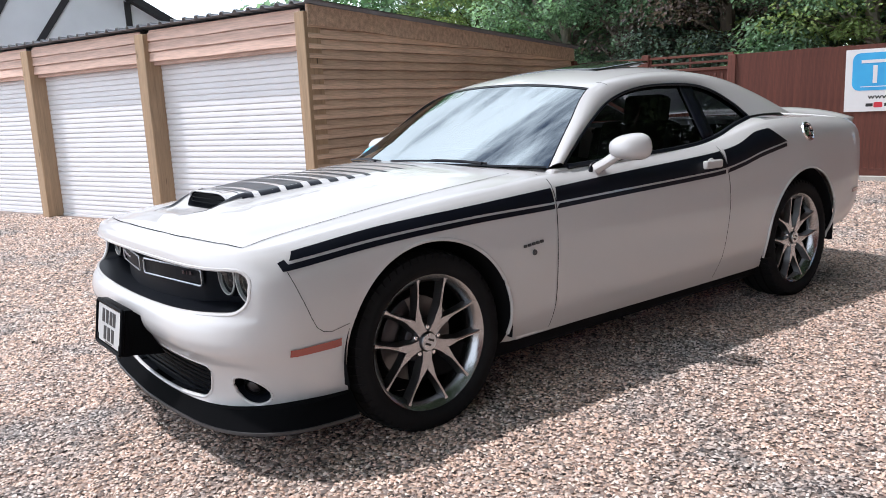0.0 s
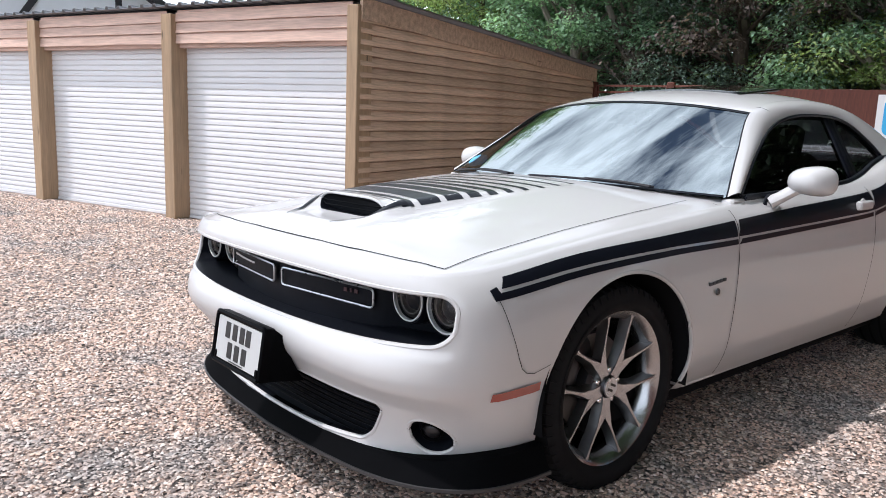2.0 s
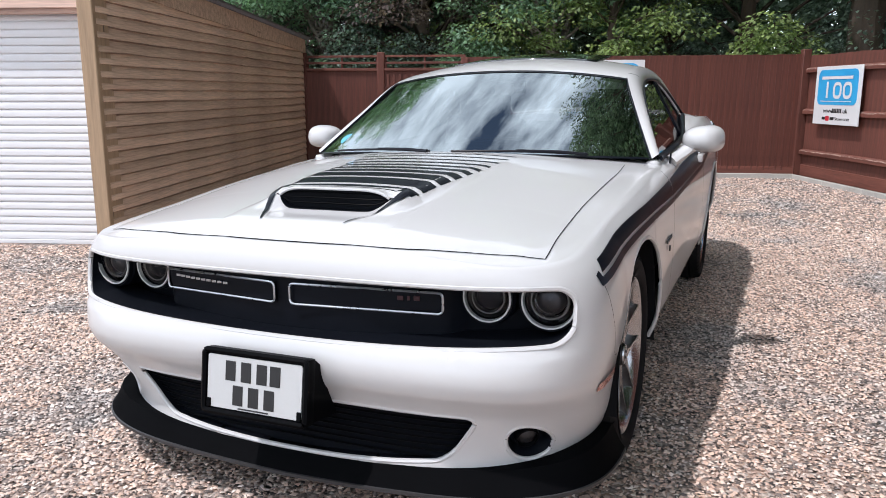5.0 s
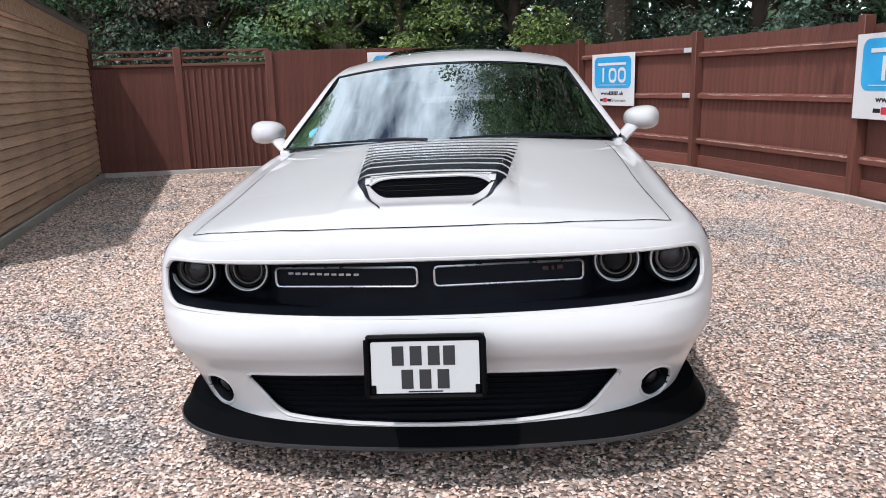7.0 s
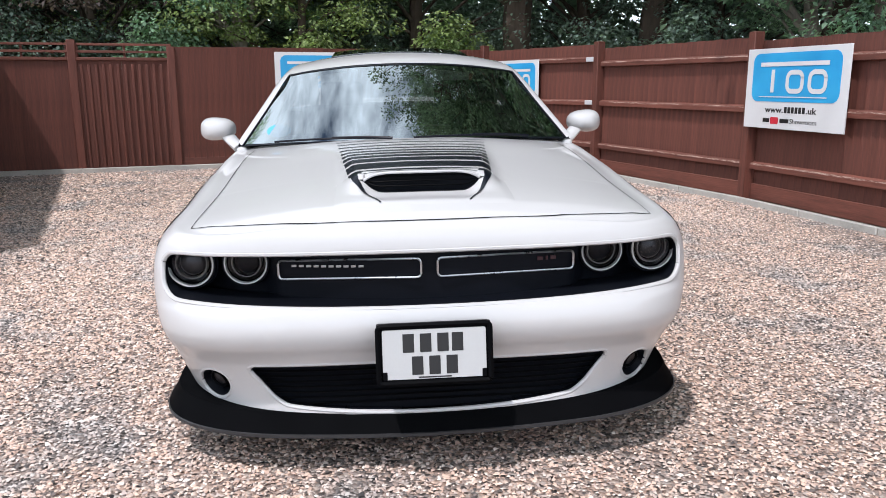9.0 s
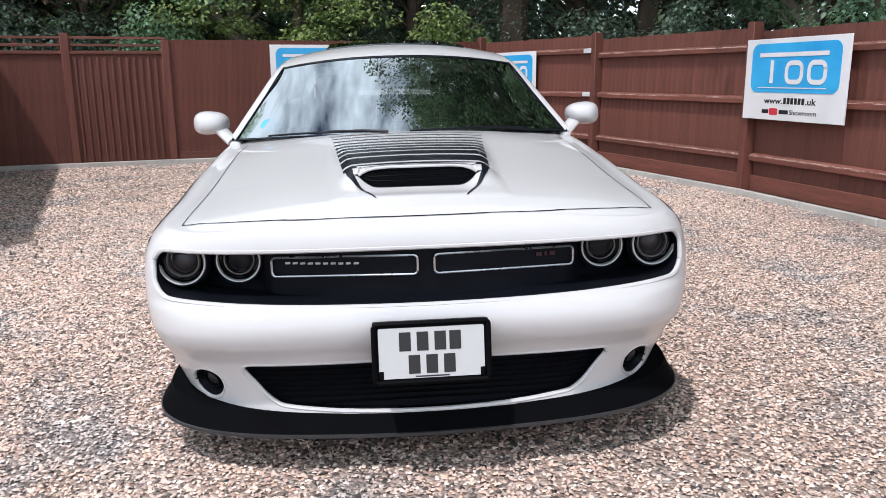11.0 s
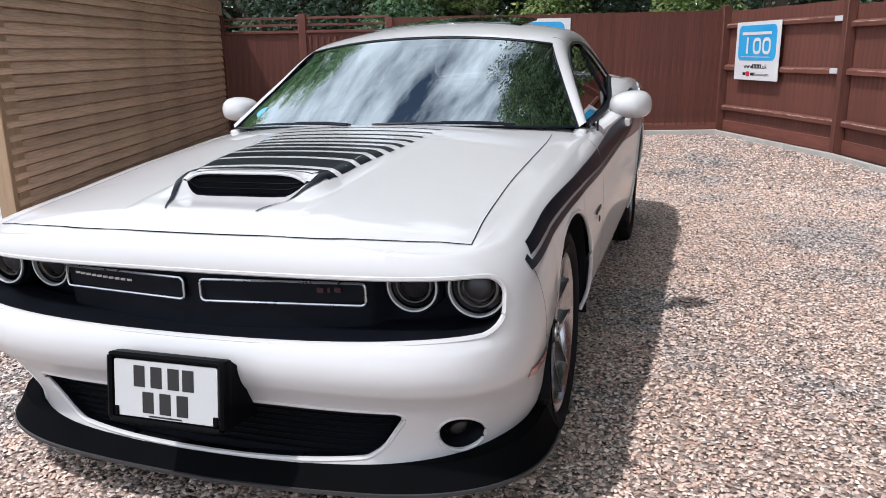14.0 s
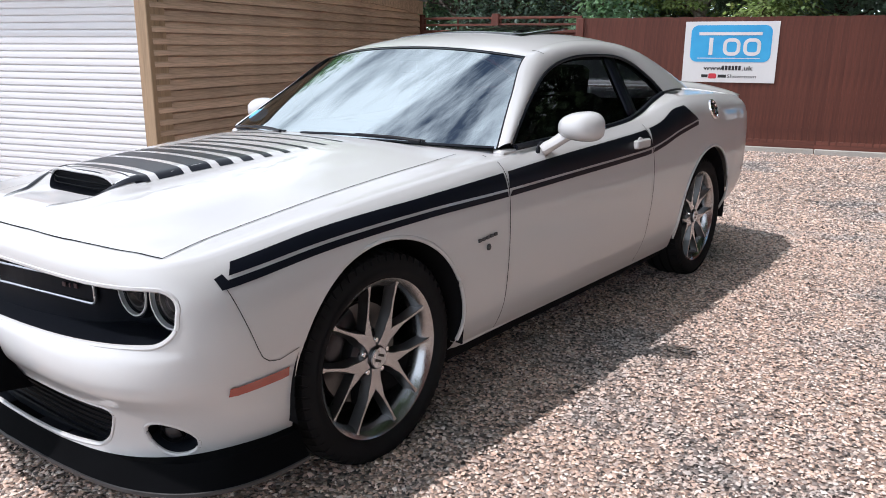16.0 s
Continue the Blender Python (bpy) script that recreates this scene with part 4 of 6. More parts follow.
def body_mesh():
    bm = bmesh.new()
    grid = {}
    n = len(OUT)
    for sgn in (1, -1):
        rows = []
        for j in range(ROWS_V + 1):
            row = []
            for i in range(n):
                p = shell_point(i, j / ROWS_V)
                row.append(bm.verts.new((sgn * p.x, p.y, p.z)))
            rows.append(row)
        grid_faces(bm, rows)
        # top: fans over bonnet and boot, a ledge under the side glass
        last = rows[-1]
        strips = {"front": [], "ledge": [], "rear": []}
        for i in range(n):
            b = last[i].co
            y = b.y
            if y <= 0.80:
                yc = lerp(-0.52, 0.80, (y + 0.75) / 1.55)
                line = [last[i]]
                for k in range(1, 41):
                    t = k / 40
                    x, yy = b.x * (1 - t), lerp(y, yc, t)
                    blend = min(1.0, t / 0.10)
                    line.append(bm.verts.new((x, yy, lerp(b.z, top_z(x, yy), blend))))
                strips["front"].append(line)
            if 0.76 < y < 2.50:
                wz = curve1(WIN_LOW, y) - 0.012
                q = Vector((sgn * (side_glass_x(wz) - 0.01), y, wz))
                line = [last[i]]
                for k in range(1, 7):
                    t = k / 6
                    p = b.lerp(q, t)
                    p.z = lerp(b.z, q.z, t) + 0.008 * math.sin(math.pi * t)
                    line.append(bm.verts.new(p))
                strips["ledge"].append(line)
            if y >= 2.44:
                yc = lerp(2.44, 3.7, (y - 2.44) / 1.45)
                line = [last[i]]
                for k in range(1, 25):
                    t = k / 24
                    x, yy = b.x * (1 - t), lerp(y, yc, t)
                    line.append(bm.verts.new((x, yy, lerp(b.z, top_z(x, min(yy, 3.86)), min(1.0, t / 0.12)))))
                strips["rear"].append(line)
        for s in strips.values():
            grid_faces(bm, s)
    bmesh.ops.remove_doubles(bm, verts=bm.verts, dist=0.0004)
    # openings in the nose
    holes = []
    for fn, zmax in ((hole_grille, 0.8), (hole_intake, 0.42), (hole_fog, 0.42)):
        front = [v for v in bm.verts if v.co.y < -0.45 and v.co.z < zmax]
        dist = {v: fn(v.co.x, v.co.z) for v in front}
        dead = [f for f in bm.faces if all(v in dist for v in f.verts) and sum(dist[v] for v in f.verts) < 0]
        bmesh.ops.delete(bm, geom=dead, context="FACES")
        ring = []
        for v in [v for v in dist if v.is_valid and v.is_boundary and abs(dist[v]) < 0.03]:
            for _ in range(3):
                d, e = fn(v.co.x, v.co.z), 1e-4
                gx, gz = (fn(v.co.x + e, v.co.z) - d) / e, (fn(v.co.x, v.co.z + e) - d) / e
                k = d / max(1e-6, gx * gx + gz * gz)
                v.co.x -= k * gx
                v.co.z -= k * gz
            v.co.y = nose_skin(v.co.x, v.co.z).y
            ring.append(v)
        bmesh.ops.remove_doubles(bm, verts=ring, dist=0.003)
        holes.append({v for v in ring if v.is_valid})
    # wheel arches
    for yc, zc, r in ((ARCH_F), (ARCH_R)):
        near = {v: math.hypot(v.co.y - yc, v.co.z - zc) for v in bm.verts if abs(v.co.x) > 0.6 and abs(v.co.y - yc) < 0.6 and v.co.z < 0.85}
        dead = [f for f in bm.faces if all(v in near for v in f.verts) and sum(near[v] for v in f.verts) / len(f.verts) < r]
        bmesh.ops.delete(bm, geom=dead, context="FACES")
        for v, d in near.items():
            if v.is_valid and v.is_boundary and abs(d - r) < 0.03 and d > 1e-3:
                k = r / d
                v.co.y, v.co.z = yc + (v.co.y - yc) * k, zc + (v.co.z - zc) * k
    loose = [v for v in bm.verts if not v.link_faces]
    bmesh.ops.delete(bm, geom=loose, context="VERTS")
    bmesh.ops.recalc_face_normals(bm, faces=bm.faces)
    bm.normal_update()
    return bm, holes


ARCH_F, ARCH_R = (0.0, 0.360, 0.396), (2.815, 0.372, 0.418)
WIN_LOW = [(0.80, 0.970), (1.35, 0.982), (1.84, 1.0), (2.08, 1.035), (2.25, 1.075), (2.46, 1.116)]


def side_glass_x(z):
    return 0.83 - 0.535 * (z - 0.972)


def bonnet_edge(y):
    """Half-width of the bonnet at y."""
    return curve1([(-0.80, 0.748), (-0.69, 0.747), (-0.5, 0.736), (-0.2, 0.729), (0.1, 0.734), (0.4, 0.738), (0.6, 0.728)], y)


def bonnet_front(x):
    return curve1([(-0.4, -0.769), (0.0, -0.778), (0.4, -0.769), (0.6, -0.739), (0.7, -0.708), (0.752, -0.688), (0.80, -0.67)], abs(x))


def panel_of(c):
    side = abs(c.x)
    if c.z < top_z(c.x, c.y) + 0.02 and side < bonnet_edge(c.y) and bonnet_front(c.x) < c.y < 0.42 and c.z > 0.78:
        return "bonnet"
    seam = -0.63 + (0.80 - c.z) * 0.58
    if c.y < -0.36 and (c.y < seam or c.z < 0.55):
        return "front_bumper"
    if c.y > 3.05 and c.z < 0.62 or c.y > 3.62 and c.z < 0.75:
        return "rear_bumper"
    lr = "left" if c.x > 0 else "right"
    if c.y < 0.665:
        return "front_wing_" + lr if side > 0.3 or c.y < 0.3 else "cowl"
    if c.y < 1.96 and side > 0.7 and c.z > 0.26:
        return "door_" + lr
    if c.y > 3.0 and side < 0.62:
        return "boot_lid"
    return "rear_wing_" + lr


CAR = thing("car", "white two-door muscle car with black side stripes, parked on gravel", "car", m=pose(0.411, 0, 0) @ pose(0, 0, 0, 0, -0.83, 0) @ pose(-0.4, 0, 0))


def build_body():
    from_bm, holes = body_mesh()
    tree_ = BVH.FromBMesh(from_bm)
    groups = {}
    for f in from_bm.faces:
        groups.setdefault(panel_of(f.calc_center_median()), []).append(f)
    parts = {}
    plain = {"front_wing_left": "front_wing", "front_wing_right": "front_wing", "rear_wing_left": "rear_wing", "rear_wing_right": "rear_wing", "door_left": "door", "door_right": "door"}
    for name, faces in groups.items():
        ids, verts, normals, fs = {}, [], [], []
        for f in faces:
            row = []
            for v in f.verts:
                if v not in ids:
                    ids[v] = len(verts)
                    verts.append(v.co[:])
                    normals.append(v.normal[:])
                row.append(ids[v])
            fs.append(row)
        me = mesh_from(plain.get(name, name), verts, fs, M_PAINT, True)
        me.normals_split_custom_set_from_vertices(normals)
        ob = new(plain.get(name, name), me)
        ob.parent = CAR
        parts[name] = ob
    # returns behind the openings
    for ring, depth, material, host, label in ((holes[0], 0.16, M_GRILLE, "front_bumper", "black grille recess"), (holes[1], 0.045, M_GRILLE, "front_bumper", "black intake recess"), (holes[2], 0.05, M_PLASTIC, "front_bumper", "black lamp recess")):
        bm = bmesh.new()
        made = {}
        for e in from_bm.edges:
            if e.is_boundary and e.verts[0] in ring and e.verts[1] in ring:
                quad = []
                for v in e.verts:
                    if v not in made:
                        inward = Vector((-0.35 * v.co.x, 1, 0)).normalized()
                        made[v] = (bm.verts.new(v.co), bm.verts.new(v.co + inward * depth))
                    quad.append(made[v])
                bm.faces.new((quad[0][0], quad[1][0], quad[1][1], quad[0][1]))
        loose = []
        seen = set()
        for v in bm.verts:
            if v in seen:
                continue
            isle, todo = set(), [v]
            while todo:
                w = todo.pop()
                if w not in isle:
                    isle.add(w)
                    todo += [e.other_vert(w) for e in w.link_edges]
            seen |= isle
            loose.append(isle)
        for isle in loose:
            one = bmesh.new()
            ids = {v: one.verts.new(v.co) for v in isle}
            for f in bm.faces:
                if f.verts[0] in isle:
                    one.faces.new([ids[v] for v in f.verts])
            part("opening_return", one, material, parts[host], label)
        bm.free()
    return from_bm, tree_, parts


BODY_BM, BODY_TREE, PANELS = build_body()


def on_side(y, z, side=1, lift=0.0025):
    """The place on the body side at y, z, lifted off the paint."""
    hit, nrm, _, _ = BODY_TREE.ray_cast(Vector((side * 1.6, y, z)), Vector((-side, 0, 0)))
    if hit is None:
        return Vector((side * 0.9, y, z)), Vector((side, 0, 0))
    if nrm.x * side < 0:
        nrm = -nrm
    return hit + nrm * lift, nrm


def on_front(x, z, lift=0.002):
    p, e = nose_skin(x, z), 0.006
    nrm = (nose_skin(x + e, z) - nose_skin(x - e, z)).cross(nose_skin(x, z + e) - nose_skin(x, z - e)).normalized()
    if nrm.y > 0:
        nrm = -nrm
    return p + nrm * lift, nrm


def contour(fn, cx, cz, ax, az, n, grow=0.0):
    """The outline of an opening as (x, z) pairs."""
    out = []
    for k in range(n):
        th = 2 * math.pi * k / n
        dx, dz = ax * math.cos(th), az * math.sin(th)
        lo, hi = 0.2, 2.0
        for _ in range(24):
            m = (lo + hi) / 2
            if fn(cx + dx * m, cz + dz * m) < grow:
                lo = m
            else:
                hi = m
        out.append((cx + dx * lo, cz + dz * lo))
    return out


def edge_roll(fn, cx, cz, ax, az, n, r, sides=(1,)):
    """A rolled edge of paint round an opening in the nose."""
    for s in sides:
        pts = [on_front(s * x, z, -0.6 * r)[0] for x, z in contour(fn, cx, cz, ax, az, n, 0.5 * r)]
        part("opening_edge", tube(pts, r, 7, closed=True), M_PAINT, PANELS["front_bumper"], "rolled white opening edge")


edge_roll(hole_grille, 0.0, 0.67, 0.80, 0.08, 220, 0.008)
edge_roll(hole_intake, 0.0, 0.30, 0.50, 0.08, 160, 0.008)
edge_roll(hole_fog, 0.710, 0.301, 0.057, 0.057, 40, 0.007, (1, -1))


def ribbon(points, width, material, parent, name, lift=0.0, label="", flat_dir=None):
    """A narrow band on the body along (place, normal) pairs."""
    bm = bmesh.new()
    rows = []
    for i, (p, nrm) in enumerate(points):
        a, b = points[max(0, i - 1)][0], points[min(len(points) - 1, i + 1)][0]
        d = (b - a).normalized()
        s = d.cross(nrm).normalized() * width / 2
        rows.append([bm.verts.new(p - s + nrm * lift), bm.verts.new(p + s + nrm * lift)])
    grid_faces(bm, rows)
    return part(name, bm, material, parent, label)


# ---- car: scoop ----
def crown(x, y):
    """Bonnet height without its raised centre."""
    s_ = min(1.0, abs(x) / 0.81)
    e, c = curve1(EDGE, y), curve1(CENTRE, y)
    return e + (c - e) * (1 - s_**2.3)


def mouth_top(x):
    u = min(1.0, abs(x) / 0.20)
    y = -0.514 + 0.30 * x * x
    return y, crown(0.2, -0.502) + bonnet_rise(0.2, -0.502) + 0.026 * (1 - u**6)


def mouth_foot(x):
    u = min(1.0, abs(x) / 0.20)
    return lerp(-0.548, -0.504, u**5)


def hood_front(x, y):
    """The slope in front of the mouth, sunk between the two creases."""
    side = curve1([(-0.72, 0.13), (-0.69, 0.15), (-0.635, 0.185), (-0.575, 0.215), (-0.5, 0.228)], y)
    dip = 0.013 * ease((y + 0.70) / 0.12) * ease((side - abs(x)) / 0.045)
    return crown(x, y) - dip + bonnet_rise(x, y) * ease((abs(x) - 0.14) / 0.06) - 0.001 + 0.005 * ease((0.31 - abs(x)) / 0.05) * ease((y + 0.72) / 0.05)


def scoop_hood():
    front, back = bmesh.new(), bmesh.new()
    xs = [lerp(-0.31, 0.31, k / 92) for k in range(93)]
    rows, rows2 = [], []
    for x in xs:
        yf, (yt, zt) = mouth_foot(x), mouth_top(x)
        out = abs(x) > 0.2
        if out:
            yf = yt = -0.502
        rows.append([front.verts.new((x, lerp(-0.72, yf, k / 18), hood_front(x, lerp(-0.72, yf, k / 18)))) for k in range(19)])
        line = []
        for k in range(13):
            y = lerp(yt, -0.425, k / 12)
            full = crown(x, y) + bonnet_rise(x, y) - 0.001 + 0.005 * ease((0.31 - abs(x)) / 0.05)
            z = full if out else lerp(zt, full, ease(k / 12))
            line.append(back.verts.new((x, y, z)))
        rows2.append(line)
    grid_faces(front, rows)
    grid_faces(back, rows2)
    front.normal_update(), back.normal_update()
    trees = [BVH.FromBMesh(front), BVH.FromBMesh(back)]
    part("scoop_slope", front, M_PAINT, PANELS["bonnet"], "white slope in front of the scoop")
    part("scoop_lip", back, M_PAINT, PANELS["bonnet"], "white scoop hood")
    return trees


SCOOP_TREES = scoop_hood()


def on_top(x, y, lift=0.002):
    best = None
    for tr in [BODY_TREE] + SCOOP_TREES:
        hit, nrm, _, _ = tr.ray_cast(Vector((x, y, 2.0)), Vector((0, 0, -1)))
        if hit is not None and (best is None or hit.z > best[0].z):
            best = (hit, nrm if nrm.z > 0 else -nrm)
    if best is None:
        return Vector((x, y, top_z(x, y))), Vector((0, 0, 1))
    return best[0] + best[1] * lift, best[1]


def scoop():
    bonnet = PANELS["bonnet"]
    us = [math.sin(math.pi / 2 * lerp(-1, 1, k / 48)) for k in range(49)]
    top = lambda u: Vector((0.2 * u, *mouth_top(0.2 * u)))
    foot = lambda u: Vector((0.2 * u, mouth_foot(0.2 * u), hood_front(0.2 * u, mouth_foot(0.2 * u))))
    bm = bmesh.new()
    rows = []
    for u in us:
        f, t = foot(u), top(u)
        deep = min(t.y, -0.472)
        row = [f, Vector((f.x, lerp(f.y, deep + 0.04, 0.4), f.z - 0.006 * (1 - u * u))), Vector((f.x, t.y + 0.05 * (1 - u * u), f.z - 0.008 * (1 - u * u))), Vector((f.x, t.y + 0.05 * (1 - u * u), t.z - 0.004)), t]
        rows.append([bm.verts.new(p) for p in row])
    grid_faces(bm, rows)
    part("scoop_throat", bm, M_GRILLE, bonnet, "black scoop throat", smooth=False)
    part("scoop_rim", tube([top(u) for u in us], 0.005, 7), M_PAINT, bonnet, "white scoop rim")
    for h in (0.3, 0.55, 0.8):
        part("scoop_vane", tube([foot(u).lerp(top(u), h) + Vector((0, 0.012, 0)) for u in us[5:-5]], 0.0022, 5), M_PLASTIC, bonnet)


scoop()


# panel gaps
def gaps():
    for s in (1, -1):
        lr = "left" if s > 0 else "right"
        wing, door, rear = PANELS["front_wing_" + lr], PANELS["door_" + lr], PANELS["rear_wing_" + lr]
        ribbon([on_side(lerp(0.668, 0.655, k / 30), lerp(0.945, 0.27, k / 30), s) for k in range(31)], 0.0036, M_SEAM, door, "panel_gap")
        ribbon([on_side(curve1([(0.30, 1.92), (0.45, 1.955), (0.7, 1.985), (0.96, 1.955)], lerp(0.975, 0.27, k / 30)), lerp(0.975, 0.27, k / 30), s) for k in range(31)], 0.0036, M_SEAM, door, "panel_gap")
        ribbon([on_top(s * bonnet_edge(y), y) for y in (lerp(bonnet_front(0.747), 0.58, k / 60) for k in range(61))], 0.0028, M_SEAM, PANELS["bonnet"], "panel_gap")
        seam = [(-0.612, 0.765), (-0.602, 0.74), (-0.568, 0.65), (-0.534, 0.565), (-0.516, 0.530), (-0.492, 0.511), (-0.455, 0.503), (-0.370, 0.520)]
        pts = []
        for a, b in zip(seam, seam[1:]):
            for k in range(6):
                pts.append(on_side(lerp(a[0], b[0], k / 6), lerp(a[1], b[1], k / 6), s))
        ribbon(pts, 0.0022, M_SEAM, wing, "panel_gap")
    ribbon([on_top(x, bonnet_front(x)) for x in (lerp(-0.747, 0.747, k / 80) for k in range(81))], 0.0036, M_SEAM, PANELS["bonnet"], "panel_gap")


gaps()


# ---- car: stripes ----
STRIPE_HI = [(-0.60, 0.795), (-0.18, 0.839), (0.22, 0.863), (0.66, 0.889), (1.09, 0.911), (1.71, 0.936), (1.95, 0.951), (2.12, 0.976), (2.30, 1.03), (2.42, 1.045)]
STRIPE_LO = [(-0.60, 0.768), (-0.18, 0.804), (0.22, 0.823), (0.66, 0.830), (1.09, 0.840), (1.71, 0.854), (1.95, 0.864), (2.12, 0.888), (2.30, 0.925), (2.55, 0.962)]


def side_band(y0, y1, hi, lo, side, parent, n=80, m=5, slant=0.0):
    bm = bmesh.new()
    rows = []
    for i in range(n + 1):
        t = i / n
        row = []
        for j in range(m + 1):
            s = j / m
            y = lerp(y0, y1, t) + slant * s * t + 0.02 * (s - 0.5) * (1 - t) * -1
            z = lerp(hi(y), lo(y), s)
            row.append(bm.verts.new(on_side(y, z, side, 0.003)[0]))
        rows.append(row)
    grid_faces(bm, rows)
    part("stripe", bm, M_BLACK, parent, "black vinyl side stripe")


def stripes():
    hi = lambda y: curve1(STRIPE_HI, y)
    lo = lambda y: curve1(STRIPE_LO, y)
    thin_hi = lambda y: lo(y) - 0.009
    thin_lo = lambda y: lo(y) - 0.029
    for s in (1, -1):
        lr = "left" if s > 0 else "right"
        for (y0, y1, host, slant) in ((-0.575, 0.656, "front_wing_", 0), (0.676, 1.948, "door_", 0.02), (1.975, 2.435, "rear_wing_", 0.14)):
            side_band(y0, y1, hi, lo, s, PANELS[host + lr], slant=slant)
            side_band(y0 - (0.024 if y0 < 0 else 0), y1 + (0.13 if y1 > 2.2 else 0), thin_hi, thin_lo, s, PANELS[host + lr], m=2, slant=0)
        # hooked front end
        bm = bmesh.new()
        quad = [(-0.614, 0.738), (-0.582, 0.744), (-0.600, 0.776), (-0.625, 0.768)]
        rows = [[bm.verts.new(on_side(lerp(quad[0][0], quad[3][0], t), lerp(quad[0][1], quad[3][1], t), s, 0.003)[0]), bm.verts.new(on_side(lerp(quad[1][0], quad[2][0], t), lerp(quad[1][1], quad[2][1], t), s, 0.003)[0])] for t in (0, 0.33, 0.66, 1)]
        grid_faces(bm, rows)
        part("stripe_end", bm, M_BLACK, PANELS["front_wing_" + lr], "black hooked stripe end")
    # bars across the bonnet behind the scoop
    # (middle, depth) of the band over the scoop and of the nine bars behind it, which thin out towards the windscreen
    bars = [(-0.412, 0.050), (-0.318, 0.086), (-0.213, 0.072), (-0.120, 0.053), (-0.036, 0.041), (0.044, 0.031), (0.124, 0.025), (0.206, 0.020), (0.290, 0.016), (0.372, 0.012)]
    for y, wide in bars:
        bm = bmesh.new()
        rows = []
        for i in range(49):
            u = lerp(-1, 1, i / 48)
            row = []
            for yy in (y - wide / 2, y, y + wide / 2):
                half = lerp(0.250, 0.334, (yy + 0.455) / 0.83)
                row.append(bm.verts.new(on_top(u * half, yy - 0.020 * u * u * min(1.0, max(0.0, (0.3 - yy) / 0.7)), 0.0012)[0]))
            rows.append(row)
        grid_faces(bm, rows)
        part("bonnet_bar", bm, M_BLACK, PANELS["bonnet"], "black vinyl bar")
    for s in (1, -1):
        path = [(0.238, -0.43, 0.026), (0.228, -0.50, 0.020), (0.200, -0.575, 0.014), (0.172, -0.635, 0.009), (0.145, -0.69, 0.005)]
        bm = bmesh.new()
        rows = []
        for i in range(61):
            t = i / 60 * (len(path) - 1)
            k = min(int(t), len(path) - 2)
            a, b = path[k], path[k + 1]
            x, yy, w = (lerp(a[j], b[j], t - k) for j in range(3))
            rows.append([bm.verts.new(on_top(s * (x + d * w), yy, 0.003)[0]) for d in (-0.5, -0.25, 0, 0.25, 0.5)])
        grid_faces(bm, rows)
        part("bonnet_horn", bm, M_BLACK, PANELS["bonnet"], "black vinyl horn beside the scoop")


stripes()


# ---- car: cabin ----
RAIL = [(0.0, (0.815, 0.738, 0.970)), (0.15, (0.712, 0.985, 1.145)), (0.30, (0.616, 1.250, 1.318)), (0.45, (0.578, 1.62, 1.380)), (0.60, (0.570, 2.08, 1.386)), (0.72, (0.578, 2.46, 1.340)), (0.86, (0.60, 2.84, 1.234)), (1.0, (0.63, 3.20, 1.10))]
WIN_TOP = [(0.0, (0.812, 0.974)), (0.15, (1.080, 1.135)), (0.30, (1.330, 1.252)), (0.45, (1.62, 1.308)), (0.60, (2.00, 1.312)), (0.72, (2.20, 1.277)), (0.86, (2.36, 1.195)), (1.0, (2.455, 1.116))]


def rail(t):
    return Vector([curve1([(k, p[j]) for k, p in RAIL], t) for j in range(3)])


def win_top(t):
    y, z = (curve1([(k, p[j]) for k, p in WIN_TOP], t) for j in range(2))
    return Vector((side_glass_x(z), y, z))


def across(t, s):
    """A place over the car from rail to rail: s from -1 to 1."""
    p = rail(t)
    bow = curve1([(0.0, 0.30), (0.15, 0.19), (0.30, 0.095), (0.45, 0.0), (0.60, -0.02), (0.72, -0.08), (1.0, -0.14)], t)
    crown = curve1([(0.0, 0.030), (0.15, 0.035), (0.30, 0.050), (0.45, 0.060), (0.60, 0.058), (0.72, 0.050), (1.0, 0.03)], t)
    k = 1 - abs(s) ** 2.2
    return Vector((p.x * s, p.y - bow * k, p.z + crown * k))


def patch(fn, us, vs):
    bm = bmesh.new()
    grid_faces(bm, [[bm.verts.new(fn(u, v)) for v in vs] for u in us])
    return bm


def steps(a, b, n):
    return [lerp(a, b, k / n) for k in range(n + 1)]


def thick(ob, t, offset=-1):
    """Gives a sheet its thickness, inwards."""
    md = ob.modifiers.new("thickness", "SOLIDIFY")
    md.thickness, md.offset = t, offset
    return ob


